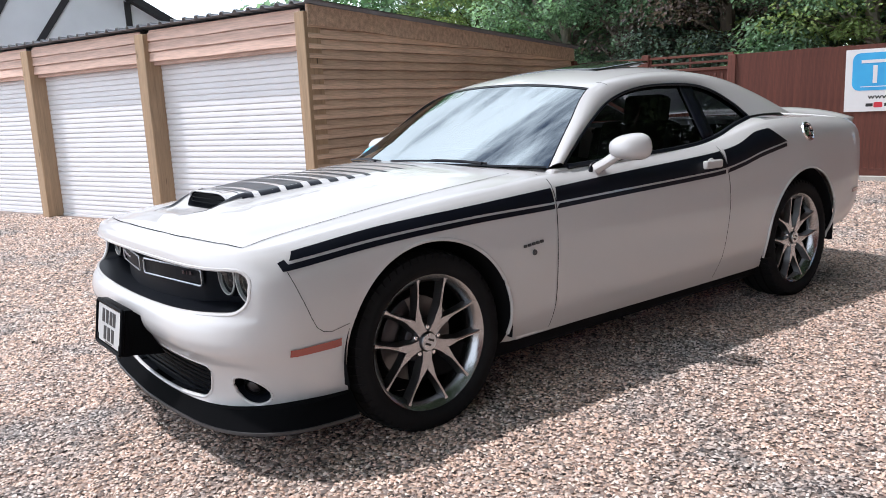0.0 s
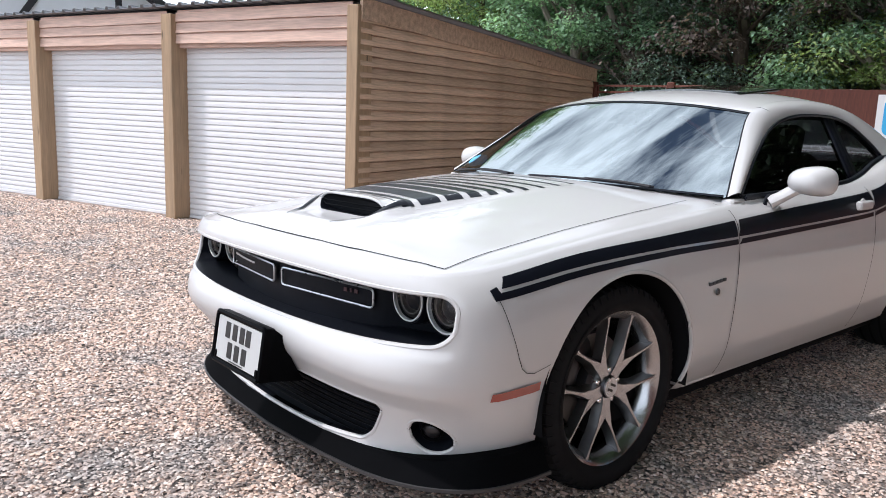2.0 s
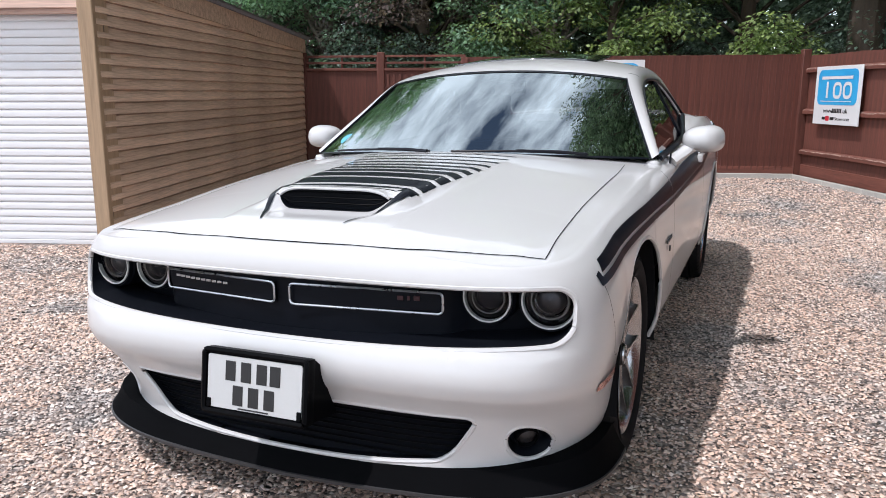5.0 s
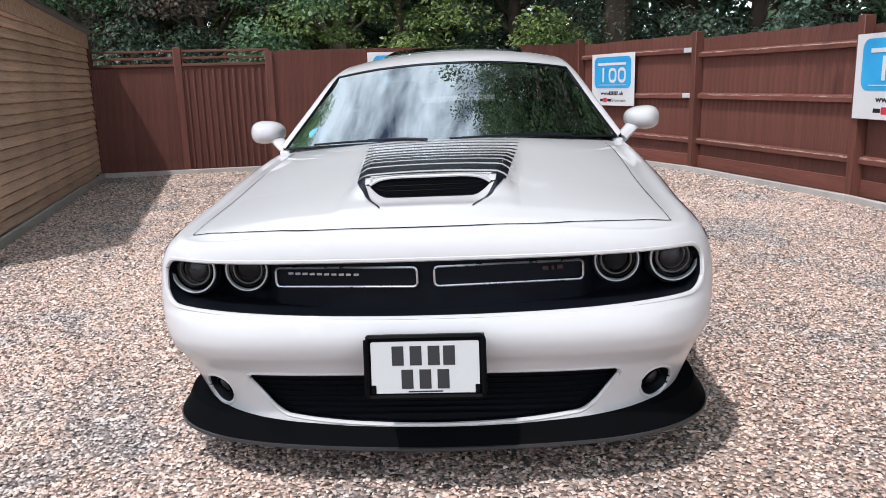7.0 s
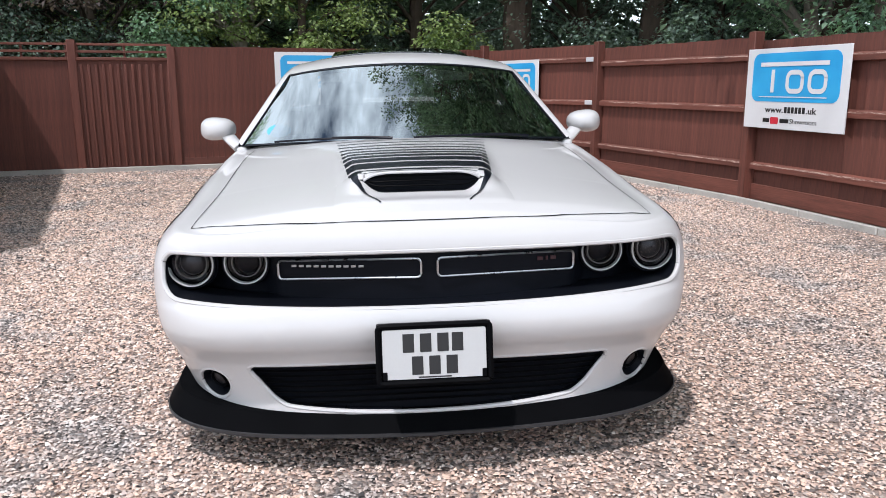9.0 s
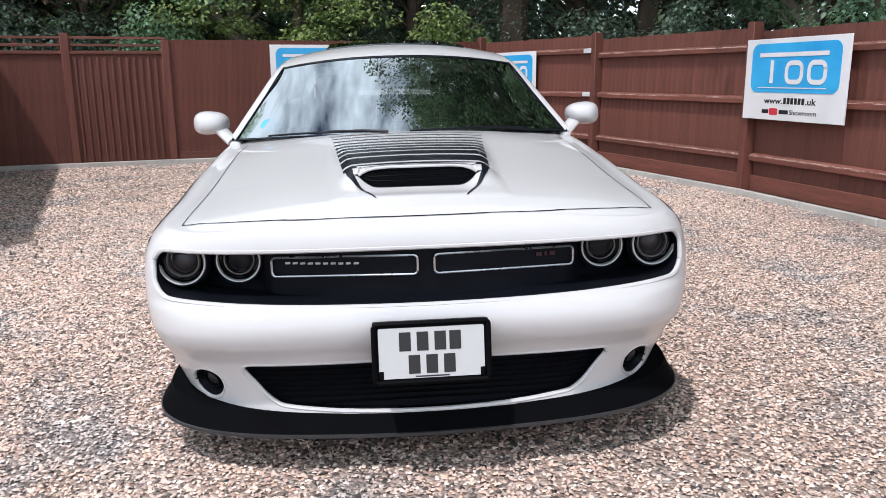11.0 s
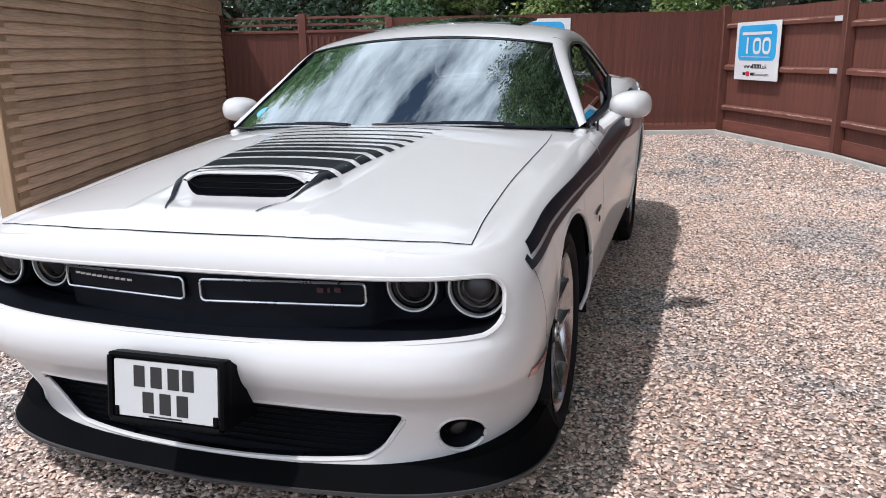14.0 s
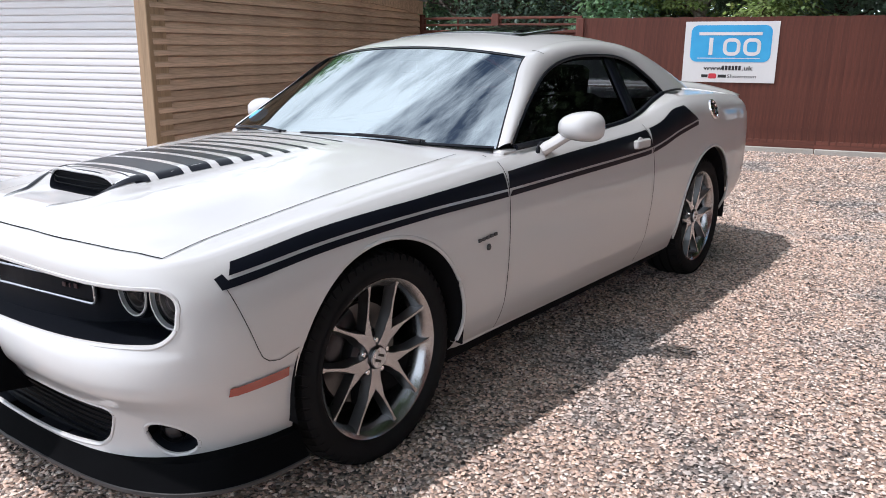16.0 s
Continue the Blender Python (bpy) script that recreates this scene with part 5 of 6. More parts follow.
def cabin():
    ss = steps(-1, 1, 48)
    roof = part("roof", patch(across, steps(0.295, 0.735, 40), ss), M_PAINT, CAR)
    part("headlining", patch(lambda t, s: across(t, s * 0.985) - Vector((0, 0, 0.03)), steps(0.30, 0.72, 12), steps(-1, 1, 16)), M_TRIM, CAR, "dark grey roof lining")
    def pressed(u, s):
        """The glass: one even bend from scuttle to roof."""
        a, b, c = (across(t, s * 0.997) for t in (0.0, 0.146, 0.292))
        mid = 2 * b - (a + c) / 2 + Vector((0, -0.5, 0.86)) * 0.020 * (1 - s ** 4)
        return (1 - u) ** 2 * a + 2 * u * (1 - u) * mid + u * u * c - Vector((0, 0, 0.004))
    screen = part("windscreen", patch(pressed, steps(0.0, 1.0, 24), ss), M_WINDSCREEN, CAR, "raked windscreen reflecting sky and trees")
    part("rear_window", patch(lambda t, s: across(t, s * 0.93) - Vector((0, 0, 0.006)), steps(0.742, 0.99, 16), ss), M_PRIVACY, CAR, "sloping rear window")
    # black bands round the screen
    for t, deep in ((0.0, 0.006), (0.2885, 0.008)):
        part("screen_band", patch(lambda u, s, t=t: across(t + u, s * 0.985) + Vector((0, 0, -0.0025)), steps(0, deep, 2), ss), M_BLACK, screen)
    for s in (1, -1):
        part("screen_edge", tube([across(t, s * 0.996) for t in steps(0.0, 0.292, 20)], 0.0028, 6), M_BLACK, screen)
    for s in (1, -1):
        # pillar, cant rail and rear quarter: one skin from the glass edge to the rail
        def skin(t, v, s=s):
            a, b = win_top(t), rail(t)
            p = a.lerp(b, v)
            out = Vector((0.75, 0.0, 0.66))
            p += out * 0.022 * math.sin(math.pi * min(1, v * 1.0)) ** 0.8 * (1.0 if t < 0.7 else 1.0)
            return Vector((s * p.x, p.y, p.z))
        pil = part("pillar", patch(skin, steps(0.0, 1.0, 90), steps(0, 1, 10)), M_PAINT, CAR, "white pillar and roof rail")
        ribbon([(Vector((s * q.x, q.y, q.z)) + Vector((s * 0.004, 0, 0.004)), Vector((s * 0.7, 0, 0.7))) for q in (skin(0.325, v, 1) for v in steps(0.55, 1.0, 8))], 0.004, M_SEAM, pil, "panel_gap")
        part("pillar_trim", patch(lambda t, v, s=s: skin(t, v) - Vector((s * 0.022, 0, 0.022)), steps(0.02, 0.99, 30), steps(0, 1, 3)), M_SEAT, CAR, "dark inner pillar trim")
        part("pillar_base", box(0.056, 0.11, 0.070, 0.022, (s * 0.816, 0.785, 0.927), seg=3), M_PAINT, pil, "white pillar foot")
        # glass
        def low(y):
            return curve1(WIN_LOW, y)
        tops = [win_top(t) for t in steps(0, 1, 120)]
        def top_at(y):
            return float(np.interp(y, [p.y for p in tops], [p.z for p in tops]))
        def pane(y, v, s=s):
            z = lerp(low(y) - 0.004, top_at(y) + 0.004, v)
            return Vector((s * (side_glass_x(z) - 0.012), y, z))
        for name, y0, y1, label in (("door_window", 0.815, 1.955, "dark tinted door glass"), ("quarter_window", 2.045, 2.452, "dark tinted quarter glass")):
            part(name, patch(pane, steps(y0, y1, 30), steps(0, 1, 10)), M_SIDEGLASS if name == "door_window" else M_PRIVACY, CAR, label)
        post = part("middle_pillar", patch(lambda y, v, s=s: pane(y, v) + Vector((s * 0.006, 0, 0)), steps(1.945, 2.055, 3), steps(0, 1, 8)), M_BLACK, CAR, "black middle pillar")
        thick(post, 0.02)
        loop = [Vector((s * (p.x + 0.002), p.y, p.z)) for p in tops] + [Vector((s * (side_glass_x(low(y)) + 0.002), y, low(y))) for y in steps(2.44, 0.83, 50)]
        part("window_trim", tube(loop, 0.0075, 6, closed=True), M_BLACK, CAR, "black window surround")
        part("belt_trim", tube([Vector((s * (side_glass_x(low(y)) + 0.006), y, low(y) - 0.006)) for y in steps(0.83, 2.45, 50)], 0.013, 6), M_BLACK, CAR)
    # tilted sunroof
    bm = bmesh.new()
    rows = []
    for v in steps(0, 1, 6):
        rows.append([bm.verts.new((u * 0.40, lerp(1.52, 1.98, v) + 0.02 * u * u, lerp(1.436, 1.482, v) - 0.022 * u * u)) for u in steps(-1, 1, 12)])
    grid_faces(bm, rows)
    thick(part("sunroof", bm, M_ROOFGLASS, CAR, "dark glass sunroof tilted open"), 0.012)
    part("aerial_fin", tube([(0.0, 2.30, 1.418), (0.0, 2.36, 1.450), (0.0, 2.44, 1.468)], [0.012, 0.012, 0.005], 6), M_PAINT, CAR)
    # wipers and scuttle
    part("scuttle", patch(lambda u, v: Vector((u * 0.70, lerp(0.40, 0.56, v) + 0.30 * u * u * 0.9, lerp(1.0, 1.012, v) - 0.052 * u * u)), steps(-1, 1, 30), steps(0, 1, 3)), M_PLASTIC, CAR, "black scuttle panel")
    for x0, x1 in ((-0.64, -0.08), (0.02, 0.58)):
        blade = [across(0.004 + 0.004 * math.sin(math.pi * k / 10), lerp(x0, x1, k / 10) / 0.815) + Vector((0, -0.006, 0.006)) for k in range(11)]
        w = part("wiper", tube(blade, 0.0055, 6), M_BLACK, CAR, "black windscreen wiper resting on the glass")
        part("wiper_arm", tube([blade[10] + Vector((0, -0.03, 0.002)), blade[8] + Vector((0, -0.012, 0.006)), blade[5] + Vector((0, 0, 0.005))], [0.008, 0.006, 0.004], 6), M_BLACK, w)
    # screen sticker and papers
    q = [across(0.035, -0.86), across(0.035, -0.76), across(0.085, -0.77), across(0.085, -0.85)]
    bm = bmesh.new()
    c = (q[0] + q[2]) / 2 - Vector((0, 0, 0.014))
    bm.faces.new([bm.verts.new(c + Vector((0.060 * math.cos(a), 0.042 * math.sin(a), 0.030 * math.sin(a)))) for a in (2 * math.pi * k / 16 for k in range(16))])
    part("screen_sticker", bm, M_STICKER, screen, "round blue sticker inside the glass")
    # inside
    d = bmesh.new()
    grid_faces(d, [[d.verts.new((u * 0.72, lerp(0.62, 1.15, v) + 0.14 * u * u, 1.0 + 0.035 * math.sin(math.pi * v) - 0.05 * v * v - 0.03 * u * u)) for u in steps(-1, 1, 16)] for v in steps(0, 1, 8)])
    thick(part("dashboard", d, M_SEAT, CAR, "black dashboard"), 0.25)
    sheet = bmesh.new()
    grid_faces(sheet, [[sheet.verts.new((x, y, 1.042 + 0.003 * math.sin(9 * x))) for x in steps(-0.05, 0.22, 5)] for y in steps(0.72, 0.90, 3)])
    part("dash_paper", sheet, M_PAPER, CAR, "pale paper on the dashboard")
    for x in (-0.37, 0.37):
        seat = part("front_seat", box(0.50, 0.54, 0.16, 0.05, (x, 1.55, 0.52), seg=3), M_SEAT, CAR, "black leather front seat")
        b = box(0.50, 0.15, 0.64, 0.06, (0, 0, 0.32), seg=3)
        part("seat_back", b, M_SEAT, seat, m=pose(x, 1.80, 0.50, -16, 0, 0))
        part("head_rest", box(0.27, 0.11, 0.19, 0.045, (0, 0, 0), seg=3), M_SEAT, seat, m=pose(x, 2.02, 1.17, -12, 0, 0))
    part("rear_bench", box(1.15, 0.16, 0.55, 0.06, (0, 0, 0), seg=3), M_SEAT, CAR, "black rear seat back", m=pose(0, 2.62, 0.80, -22, 0, 0))
    part("parcel_shelf", box(1.2, 0.5, 0.03, 0.01, (0, 2.90, 1.04)), M_SEAT, CAR)
    part("cabin_floor", box(1.5, 2.6, 0.05, 0, (0, 1.75, 0.36)), M_SEAT, CAR)
    wheel_ring = tube([(0.37 + 0.18 * math.cos(a), 1.18 + 0.06 * math.sin(a), 0.95 + 0.165 * math.sin(a)) for a in (2 * math.pi * k / 28 for k in range(28))], 0.014, 7, closed=True)
    part("steering_wheel", wheel_ring, M_SEAT, CAR, "black steering wheel")
    part("inside_mirror", box(0.24, 0.03, 0.065, 0.012, (0.0, 1.20, 1.285), seg=2), M_SEAT, CAR, "black rear-view mirror")
    part("mirror_label", box(0.10, 0.004, 0.05, 0, (0.03, 1.13, 1.27)), M_PAPER, CAR, "pale label behind the windscreen")


cabin()


# ---- car: front ----
def front_end():
    nose = PANELS["front_bumper"]
    # recessed grille panel behind the opening
    def back(u, v, depth=0.018):
        x = u * 0.862
        deep = 0.05 * min(1.0, max(0.0, (abs(x) - 0.485) / 0.04)) if depth > 0.015 else 0.0
        return Vector((x, -0.808 + 0.29 * x * x + depth + deep, lerp(0.552, 0.765, v)))
    g = part("grille", patch(back, steps(-1, 1, 80), steps(0, 1, 6)), M_GRILLE, CAR, "wide black grille panel with twin slots")
    # twin silver frames
    for s in (1, -1):
        loop = []
        for x, z in round_rect(0.450, 0.060, 0.014, 5):
            xx = s * 0.251 + x
            p = back(xx / 0.862, 0.0, 0.0)
            loop.append(Vector((xx, p.y, 0.692 + z - 0.006 * (abs(xx) / 0.47) ** 2)))
        part("grille_frame", tube(loop, 0.0036, 6, closed=True), M_SILVER, g, "thin satin silver slot frame")
        bm = bmesh.new()
        rows = [[bm.verts.new(back((s * 0.251 + x) / 0.862, 0, 0.010) + Vector((0, 0, 0.692 + z - 0.552))) for z in (-0.028, 0.028)] for x in steps(-0.222, 0.222, 10)]
        grid_faces(bm, rows)
        part("slot_mesh", bm, M_GRILLE, g, smooth=False)
    # maker's script as bars, red mark
    for k in range(10):
        x = -0.425 + 0.0235 * k
        p = back(x / 0.862, 0, 0.003)
        part("script_bar", box(0.016, 0.003, 0.0075, 0.001, (x, p.y, 0.700)), M_SILVER, g)
    for x, w in ((0.360, 0.018), (0.383, 0.008), (0.405, 0.018)):
        p = back(x / 0.862, 0, 0.003)
        part("red_mark", box(w, 0.003, 0.013, 0.001, (x, p.y, 0.699)), M_REDLOGO, g)
    # round lamps
    for s in (1, -1):
        for x, ring, zl, size in ((0.585, False, 0.700, 0.96), (0.758, True, 0.704, 1.04)):
            tilt = 1 + 3 * (x > 0.7)
            m = pose(s * x, -0.676, zl, 0, 0, s * tilt) @ Matrix.Scale(size, 4)
            lamp = part("headlamp", lathe([(-0.004, 0.079), (-0.016, 0.077), (-0.016, 0.072), (0.004, 0.068), (0.05, 0.060), (0.055, 0.085), (0.0, 0.083), (-0.004, 0.079)], 40, "Y"), M_GRILLE, CAR, "round headlamp with bright halo ring", m=m)
            part("halo_ring", lathe([(-0.012, 0.0735), (-0.020, 0.0715), (-0.020, 0.0672), (-0.008, 0.0650)], 40, "Y"), M_HALO, lamp, "white halo ring")
            part("inner_ring", lathe([(0.004, 0.052), (-0.006, 0.050), (-0.006, 0.046), (0.006, 0.044)], 36, "Y"), M_DISC, lamp)
            part("bowl", lathe([(0.0, 0.062), (0.02, 0.055), (0.038, 0.040), (0.042, 0.0365)], 32, "Y"), M_CHROME if ring else M_DISC, lamp)
            part("projector", lathe([(0.030, 0.041), (0.012, 0.040), (0.002, 0.032), (-0.004, 0.018), (-0.006, 0.002)], 28, "Y"), M_RIMDARK if ring else M_GRILLE, lamp, "glass projector lens")
            lens = part("lens", lathe([(-0.018, 0.071), (-0.024, 0.05), (-0.027, 0.025), (-0.028, 0.001)], 32, "Y"), M_LENS, lamp)
            lens.visible_shadow = False
    # lower intake: dark mesh panel with slats
    def low(u, z, depth):
        p = nose_skin(u * 0.61, z)
        return Vector((p.x, p.y + depth, z))
    li = part("lower_intake", patch(lambda u, v: low(u, lerp(0.205, 0.405, v), 0.038), steps(-1, 1, 40), steps(0, 1, 4)), M_GRILLE, CAR, "black lower intake with fine slats")
    for k in range(8):
        z = 0.235 + 0.020 * k
        part("slat", tube([low(u, z, 0.030) for u in steps(-0.95, 0.95, 24)], 0.004, 4), M_PLASTIC, li)
    # fog lamps
    for s in (1, -1):
        fogs = contour(hole_fog, 0.710, 0.301, 0.057, 0.057, 32)
        mid, nrm = on_front(s * 0.710, 0.301)
        bm = bmesh.new()
        rim = [bm.verts.new(on_front(s * x, z, -0.002)[0]) for x, z in fogs]
        deep = [bm.verts.new(v.co.lerp(mid, 0.22) - nrm * 0.040) for v in rim]
        for k in range(32):
            bm.faces.new((rim[k], rim[(k + 1) % 32], deep[(k + 1) % 32], deep[k]))
        bm.faces.new(deep)
        fog = part("fog_lamp", bm, M_GRILLE, CAR, "round fog lamp in a black recess")
        q = nrm.to_track_quat("-Y", "Z").to_matrix().to_4x4()
        part("fog_bezel", lathe([(0.034, 0.036), (0.018, 0.034), (0.016, 0.030), (0.026, 0.027)], 24, "Y"), M_PLASTIC, fog, m=Matrix.Translation(mid) @ q)
        part("fog_lens", lathe([(0.028, 0.028), (0.022, 0.022), (0.018, 0.012), (0.017, 0.001)], 20, "Y"), M_RIMDARK, fog, m=Matrix.Translation(mid) @ q)
    # splitter
    bm, lipm = bmesh.new(), bmesh.new()
    rows, lip = [], []
    n = next(i for i, p in enumerate(OUT) if p[1] > -0.43)
    for k in range(-n, n + 1):
        i = abs(k)
        x0, y0, fr = OUT[i]
        s = 1 if k > 0 else -1
        u = min(1.0, x0 / 0.88)
        wide = lerp(0.034, 0.032, u**3) + 0.012 * max(0.0, 1 - x0 / 0.4)
        q = OUT[min(i + 1, len(OUT) - 1)], OUT[max(i - 1, 0)]
        tx, ty = q[0][0] - q[1][0], q[0][1] - q[1][1]
        if i == 0:
            tx, ty = 1.0, 0.0
        ln = math.hypot(tx, ty)
        nx, ny = ty / ln, -tx / ln
        yb = y0 + 0.09 * u**4 * min(1.0, (NOSE_Y - y0) / 0.25)
        zt = lerp(0.206, 0.258, u**2)
        zl = lerp(0.136, 0.166, u**2)
        pts = [(-0.16, zt - 0.004), (-0.008, zt - 0.002), (wide * 0.6, zl + 0.034), (wide, zl + 0.018), (wide, zl + 0.004), (wide - 0.006, zl), (-0.06, zl + 0.004)]
        rows.append([bm.verts.new((s * (x0 + nx * d), yb + ny * d, z)) for d, z in pts])
        lip.append([lipm.verts.new((s * (x0 + nx * d), yb + ny * d, z)) for d, z in ((wide - 0.002, zl + 0.0185), (wide + 0.004, zl + 0.016), (wide + 0.004, zl + 0.006), (wide - 0.002, zl + 0.0035))])
    grid_faces(bm, rows)
    sp = part("splitter", bm, M_SATIN, CAR, "satin black front splitter")
    grid_faces(lipm, lip)
    part("lip_edge", lipm, M_LIP, sp, "satin black splitter edge")
    # number plate in its black frame
    pl = part("plate_holder", box(0.346, 0.034, 0.184, 0.010, (0, -0.024, 0), seg=2), M_PLASTIC, CAR, "black number plate holder", m=pose(0.0, -0.918, 0.457, -9, 0, 0))
    wedge = bmesh.new()
    ring = [[wedge.verts.new((x, y, z)) for y, z in ((-0.010, 0.088), (-0.010, -0.088), (0.125, -0.088), (0.075, -0.02), (0.02, 0.07))] for x in (-0.168, 0.168)]
    wedge.faces.new(ring[0]), wedge.faces.new(ring[1])
    for k in range(5):
        wedge.faces.new((ring[0][k], ring[0][(k + 1) % 5], ring[1][(k + 1) % 5], ring[1][k]))
    part("plate_bracket", wedge, M_PLASTIC, pl, smooth=False)
    part("plate_frame", tube([(x, -0.046, z) for x, z in round_rect(0.338, 0.174, 0.012, 4)], 0.009, 6, closed=True), M_PLASTIC, pl)
    face = part("number_plate", slab(round_rect(0.312, 0.150, 0.006, 3), -0.0475, 0.004), M_PLATE, pl, "white number plate", smooth=False)
    for z, xs in ((0.034, (-0.078, -0.026, 0.026, 0.070)), (-0.034, (-0.052, 0.0, 0.052))):
        for x in xs:
            part("plate_bar", box(0.034, 0.002, 0.056, 0.001, (x, -0.0485, z)), M_INK, face)
    for x in (-0.150, 0.150):
        part("plate_clip", box(0.014, 0.006, 0.026, 0.002, (x, -0.0485, -0.064)), M_PLASTIC, face, "small black corner clip")
    part("maker_bar", box(0.10, 0.001, 0.004, 0, (0.0, -0.0482, -0.070)), M_INK, face)


front_end()


# ---- car: sides ----
def sides():
    for s in (1, -1):
        lr = "left" if s > 0 else "right"
        wing, door, rear = PANELS["front_wing_" + lr], PANELS["door_" + lr], PANELS["rear_wing_" + lr]
        # arch lips
        for (yc, zc, r), host in ((ARCH_F, wing), (ARCH_R, rear)):
            pts = []
            for k in range(49):
                a = radians(lerp(-9, 189, k / 48))
                y, z = yc + (r + 0.012) * math.cos(a), zc + (r + 0.012) * math.sin(a)
                yl = max(y, NOSE_Y)
                v = min(1.0, max(0.0, (z - curve1(SILL, y)) / (curve1(EDGE, y) - curve1(SILL, y))))
                xs = s * (curve1(HALF, yl) - (0.006 if y < NOSE_Y else 0.0) - curve1(INSET, v))
                pts.append(Vector((xs, yc + (r + 0.004) * math.cos(a), zc + (r + 0.004) * math.sin(a))))
            part("arch_lip", tube(pts, 0.008, 8), M_PAINT, host, "rolled wheel arch lip")
            # liner
            bm = bmesh.new()
            rows = []
            for x in (0.45, 0.70, 0.895):
                rows.append([bm.verts.new((s * x, yc + (r + 0.012) * math.cos(a), max(0.2, zc + (r + 0.012) * math.sin(a)))) for a in (radians(lerp(-11, 191, k / 32)) for k in range(33))])
            grid_faces(bm, rows)
            c = bm.verts.new((s * 0.45, yc, 0.3))
            for a, b in zip(rows[0], rows[0][1:]):
                bm.faces.new((a, b, c))
            part("arch_liner", bm, M_SEAM, CAR)
        # side marker
        bm = bmesh.new()
        rows = []
        for t in steps(0, 1, 8):
            y = lerp(-0.612, -0.417, t)
            zl, zh = lerp(0.440, 0.440, t), lerp(0.466, 0.469, t)
            rows.append([bm.verts.new(on_side(y, z, s, 0.003 + 0.003 * (0.1 < t < 0.9))[0]) for z in (zl, (zl + zh) / 2, zh)])
        grid_faces(bm, rows)
        part("side_marker", bm, M_RED, PANELS["front_bumper"], "amber-red side marker")
        bm = bmesh.new()
        grid_faces(bm, [[bm.verts.new(on_side(y, z, s, 0.004)[0]) for z in (0.575, 0.60)] for y in steps(3.46, 3.62, 5)])
        part("rear_marker", bm, M_RED, PANELS["rear_bumper"], "dark red rear side marker")
        # badges as plain marks
        for k in range(5):
            p, nrm = on_side(0.468 + 0.024 * k, 0.667 + 0.002 * k, s, 0.004)
            part("badge_bar", box(0.006, 0.018, 0.012, 0.001, p), M_TRIM, wing)
        p, nrm = on_side(0.520, 0.634, s, 0.004)
        part("badge_mark", lathe([(0.0, 0.013), (0.005, 0.011), (0.006, 0.001)], 14, "X"), M_TRIM, wing, m=pose(p.x, p.y, p.z, 0, 0, 0 if s > 0 else 180))
        # door handle
        p, nrm = on_side(1.83, 0.888, s, 0.0)
        part("handle", box(0.030, 0.150, 0.044, 0.016, (p.x + s * 0.012, 1.83, 0.894), seg=3), M_PAINT, door, "white door handle")
        part("handle_cup", lathe([(0.006, 0.001), (0.006, 0.042), (0.0, 0.046)], 24, "X"), M_PAINT, door, m=pose(p.x - (0.003 if s > 0 else -0.003), 1.835, 0.880, 0, 0, 0 if s > 0 else 180))
        # sill and underside
        part("sill", box(0.10, 1.94, 0.040, 0.016, (s * 0.800, 1.43, 0.266), seg=3), M_PAINT, CAR, "white sill cover")
        part("sill_foot", box(0.08, 1.96, 0.06, 0.01, (s * 0.735, 1.42, 0.212)), M_SEAM, CAR, "black sill flange")
        # door mirror
        arm = tube([(s * 0.865, 0.985, 0.940), (s * 0.900, 1.01, 0.965), (s * 0.935, 1.045, 0.996), (s * 0.967, 1.075, 1.02)], [0.046, 0.040, 0.040, 0.044], 12, flat=0.6)
        mirror = part("door_mirror", arm, M_PAINT, CAR, "white door mirror on a stalk")
        bm = bmesh.new()
        bmesh.ops.create_uvsphere(bm, u_segments=28, v_segments=16, radius=1)
        for v in bm.verts:
            x, y, z = v.co
            x, z = math.copysign(abs(x) ** 0.8, x), math.copysign(abs(z) ** 0.75, z)
            y = y if y < 0 else y * 0.5
            v.co = (x * 0.092, y * 0.118, (z * 0.064 if z > 0 else z * 0.056) * (1 + 0.12 * x * s))
        part("mirror_shell", bm, M_PAINT, mirror, m=pose(s * 0.994, 1.100, 1.032, 0, 0, s * -8))
        part("mirror_glass", slab([(0.078 * math.cos(a), 0.052 * math.sin(a)) for a in (2 * math.pi * k / 28 for k in range(28))], 0.034, 0.003), M_CHROME, mirror, m=pose(s * 0.994, 1.100, 1.032, 0, 0, s * -8), smooth=False)
        part("mirror_foot", lathe([(0.0, 0.040), (0.006, 0.038), (0.008, 0.02)], 20, "X"), M_BLACK, mirror, m=pose(s * 0.862, 0.982, 0.938, 0, 0, 0 if s > 0 else 180))
        # fuel filler on the left
        if s > 0:
            p, nrm = on_side(2.83, 1.005, s, 0.0)
            q = nrm.to_track_quat("X", "Z").to_matrix().to_4x4()
            cap = part("fuel_cap", lathe([(0.0, 0.060), (0.010, 0.057), (0.012, 0.048), (0.005, 0.044), (0.008, 0.020), (0.012, 0.001)], 28, "X"), M_CHROME, rear, "round chrome fuel filler", m=Matrix.Translation(p) @ q)
            for k in range(6):
                a = 2 * math.pi * k / 6
                part("cap_bolt", lathe([(0.0, 0.006), (0.016, 0.005), (0.017, 0.001)], 8, "X"), M_GRILLE, cap, m=pose(0, 0.035 * math.cos(a), 0.035 * math.sin(a)))
    part("underbody", box(1.58, 3.3, 0.14, 0.02, (0, 1.60, 0.235)), M_SEAM, CAR)
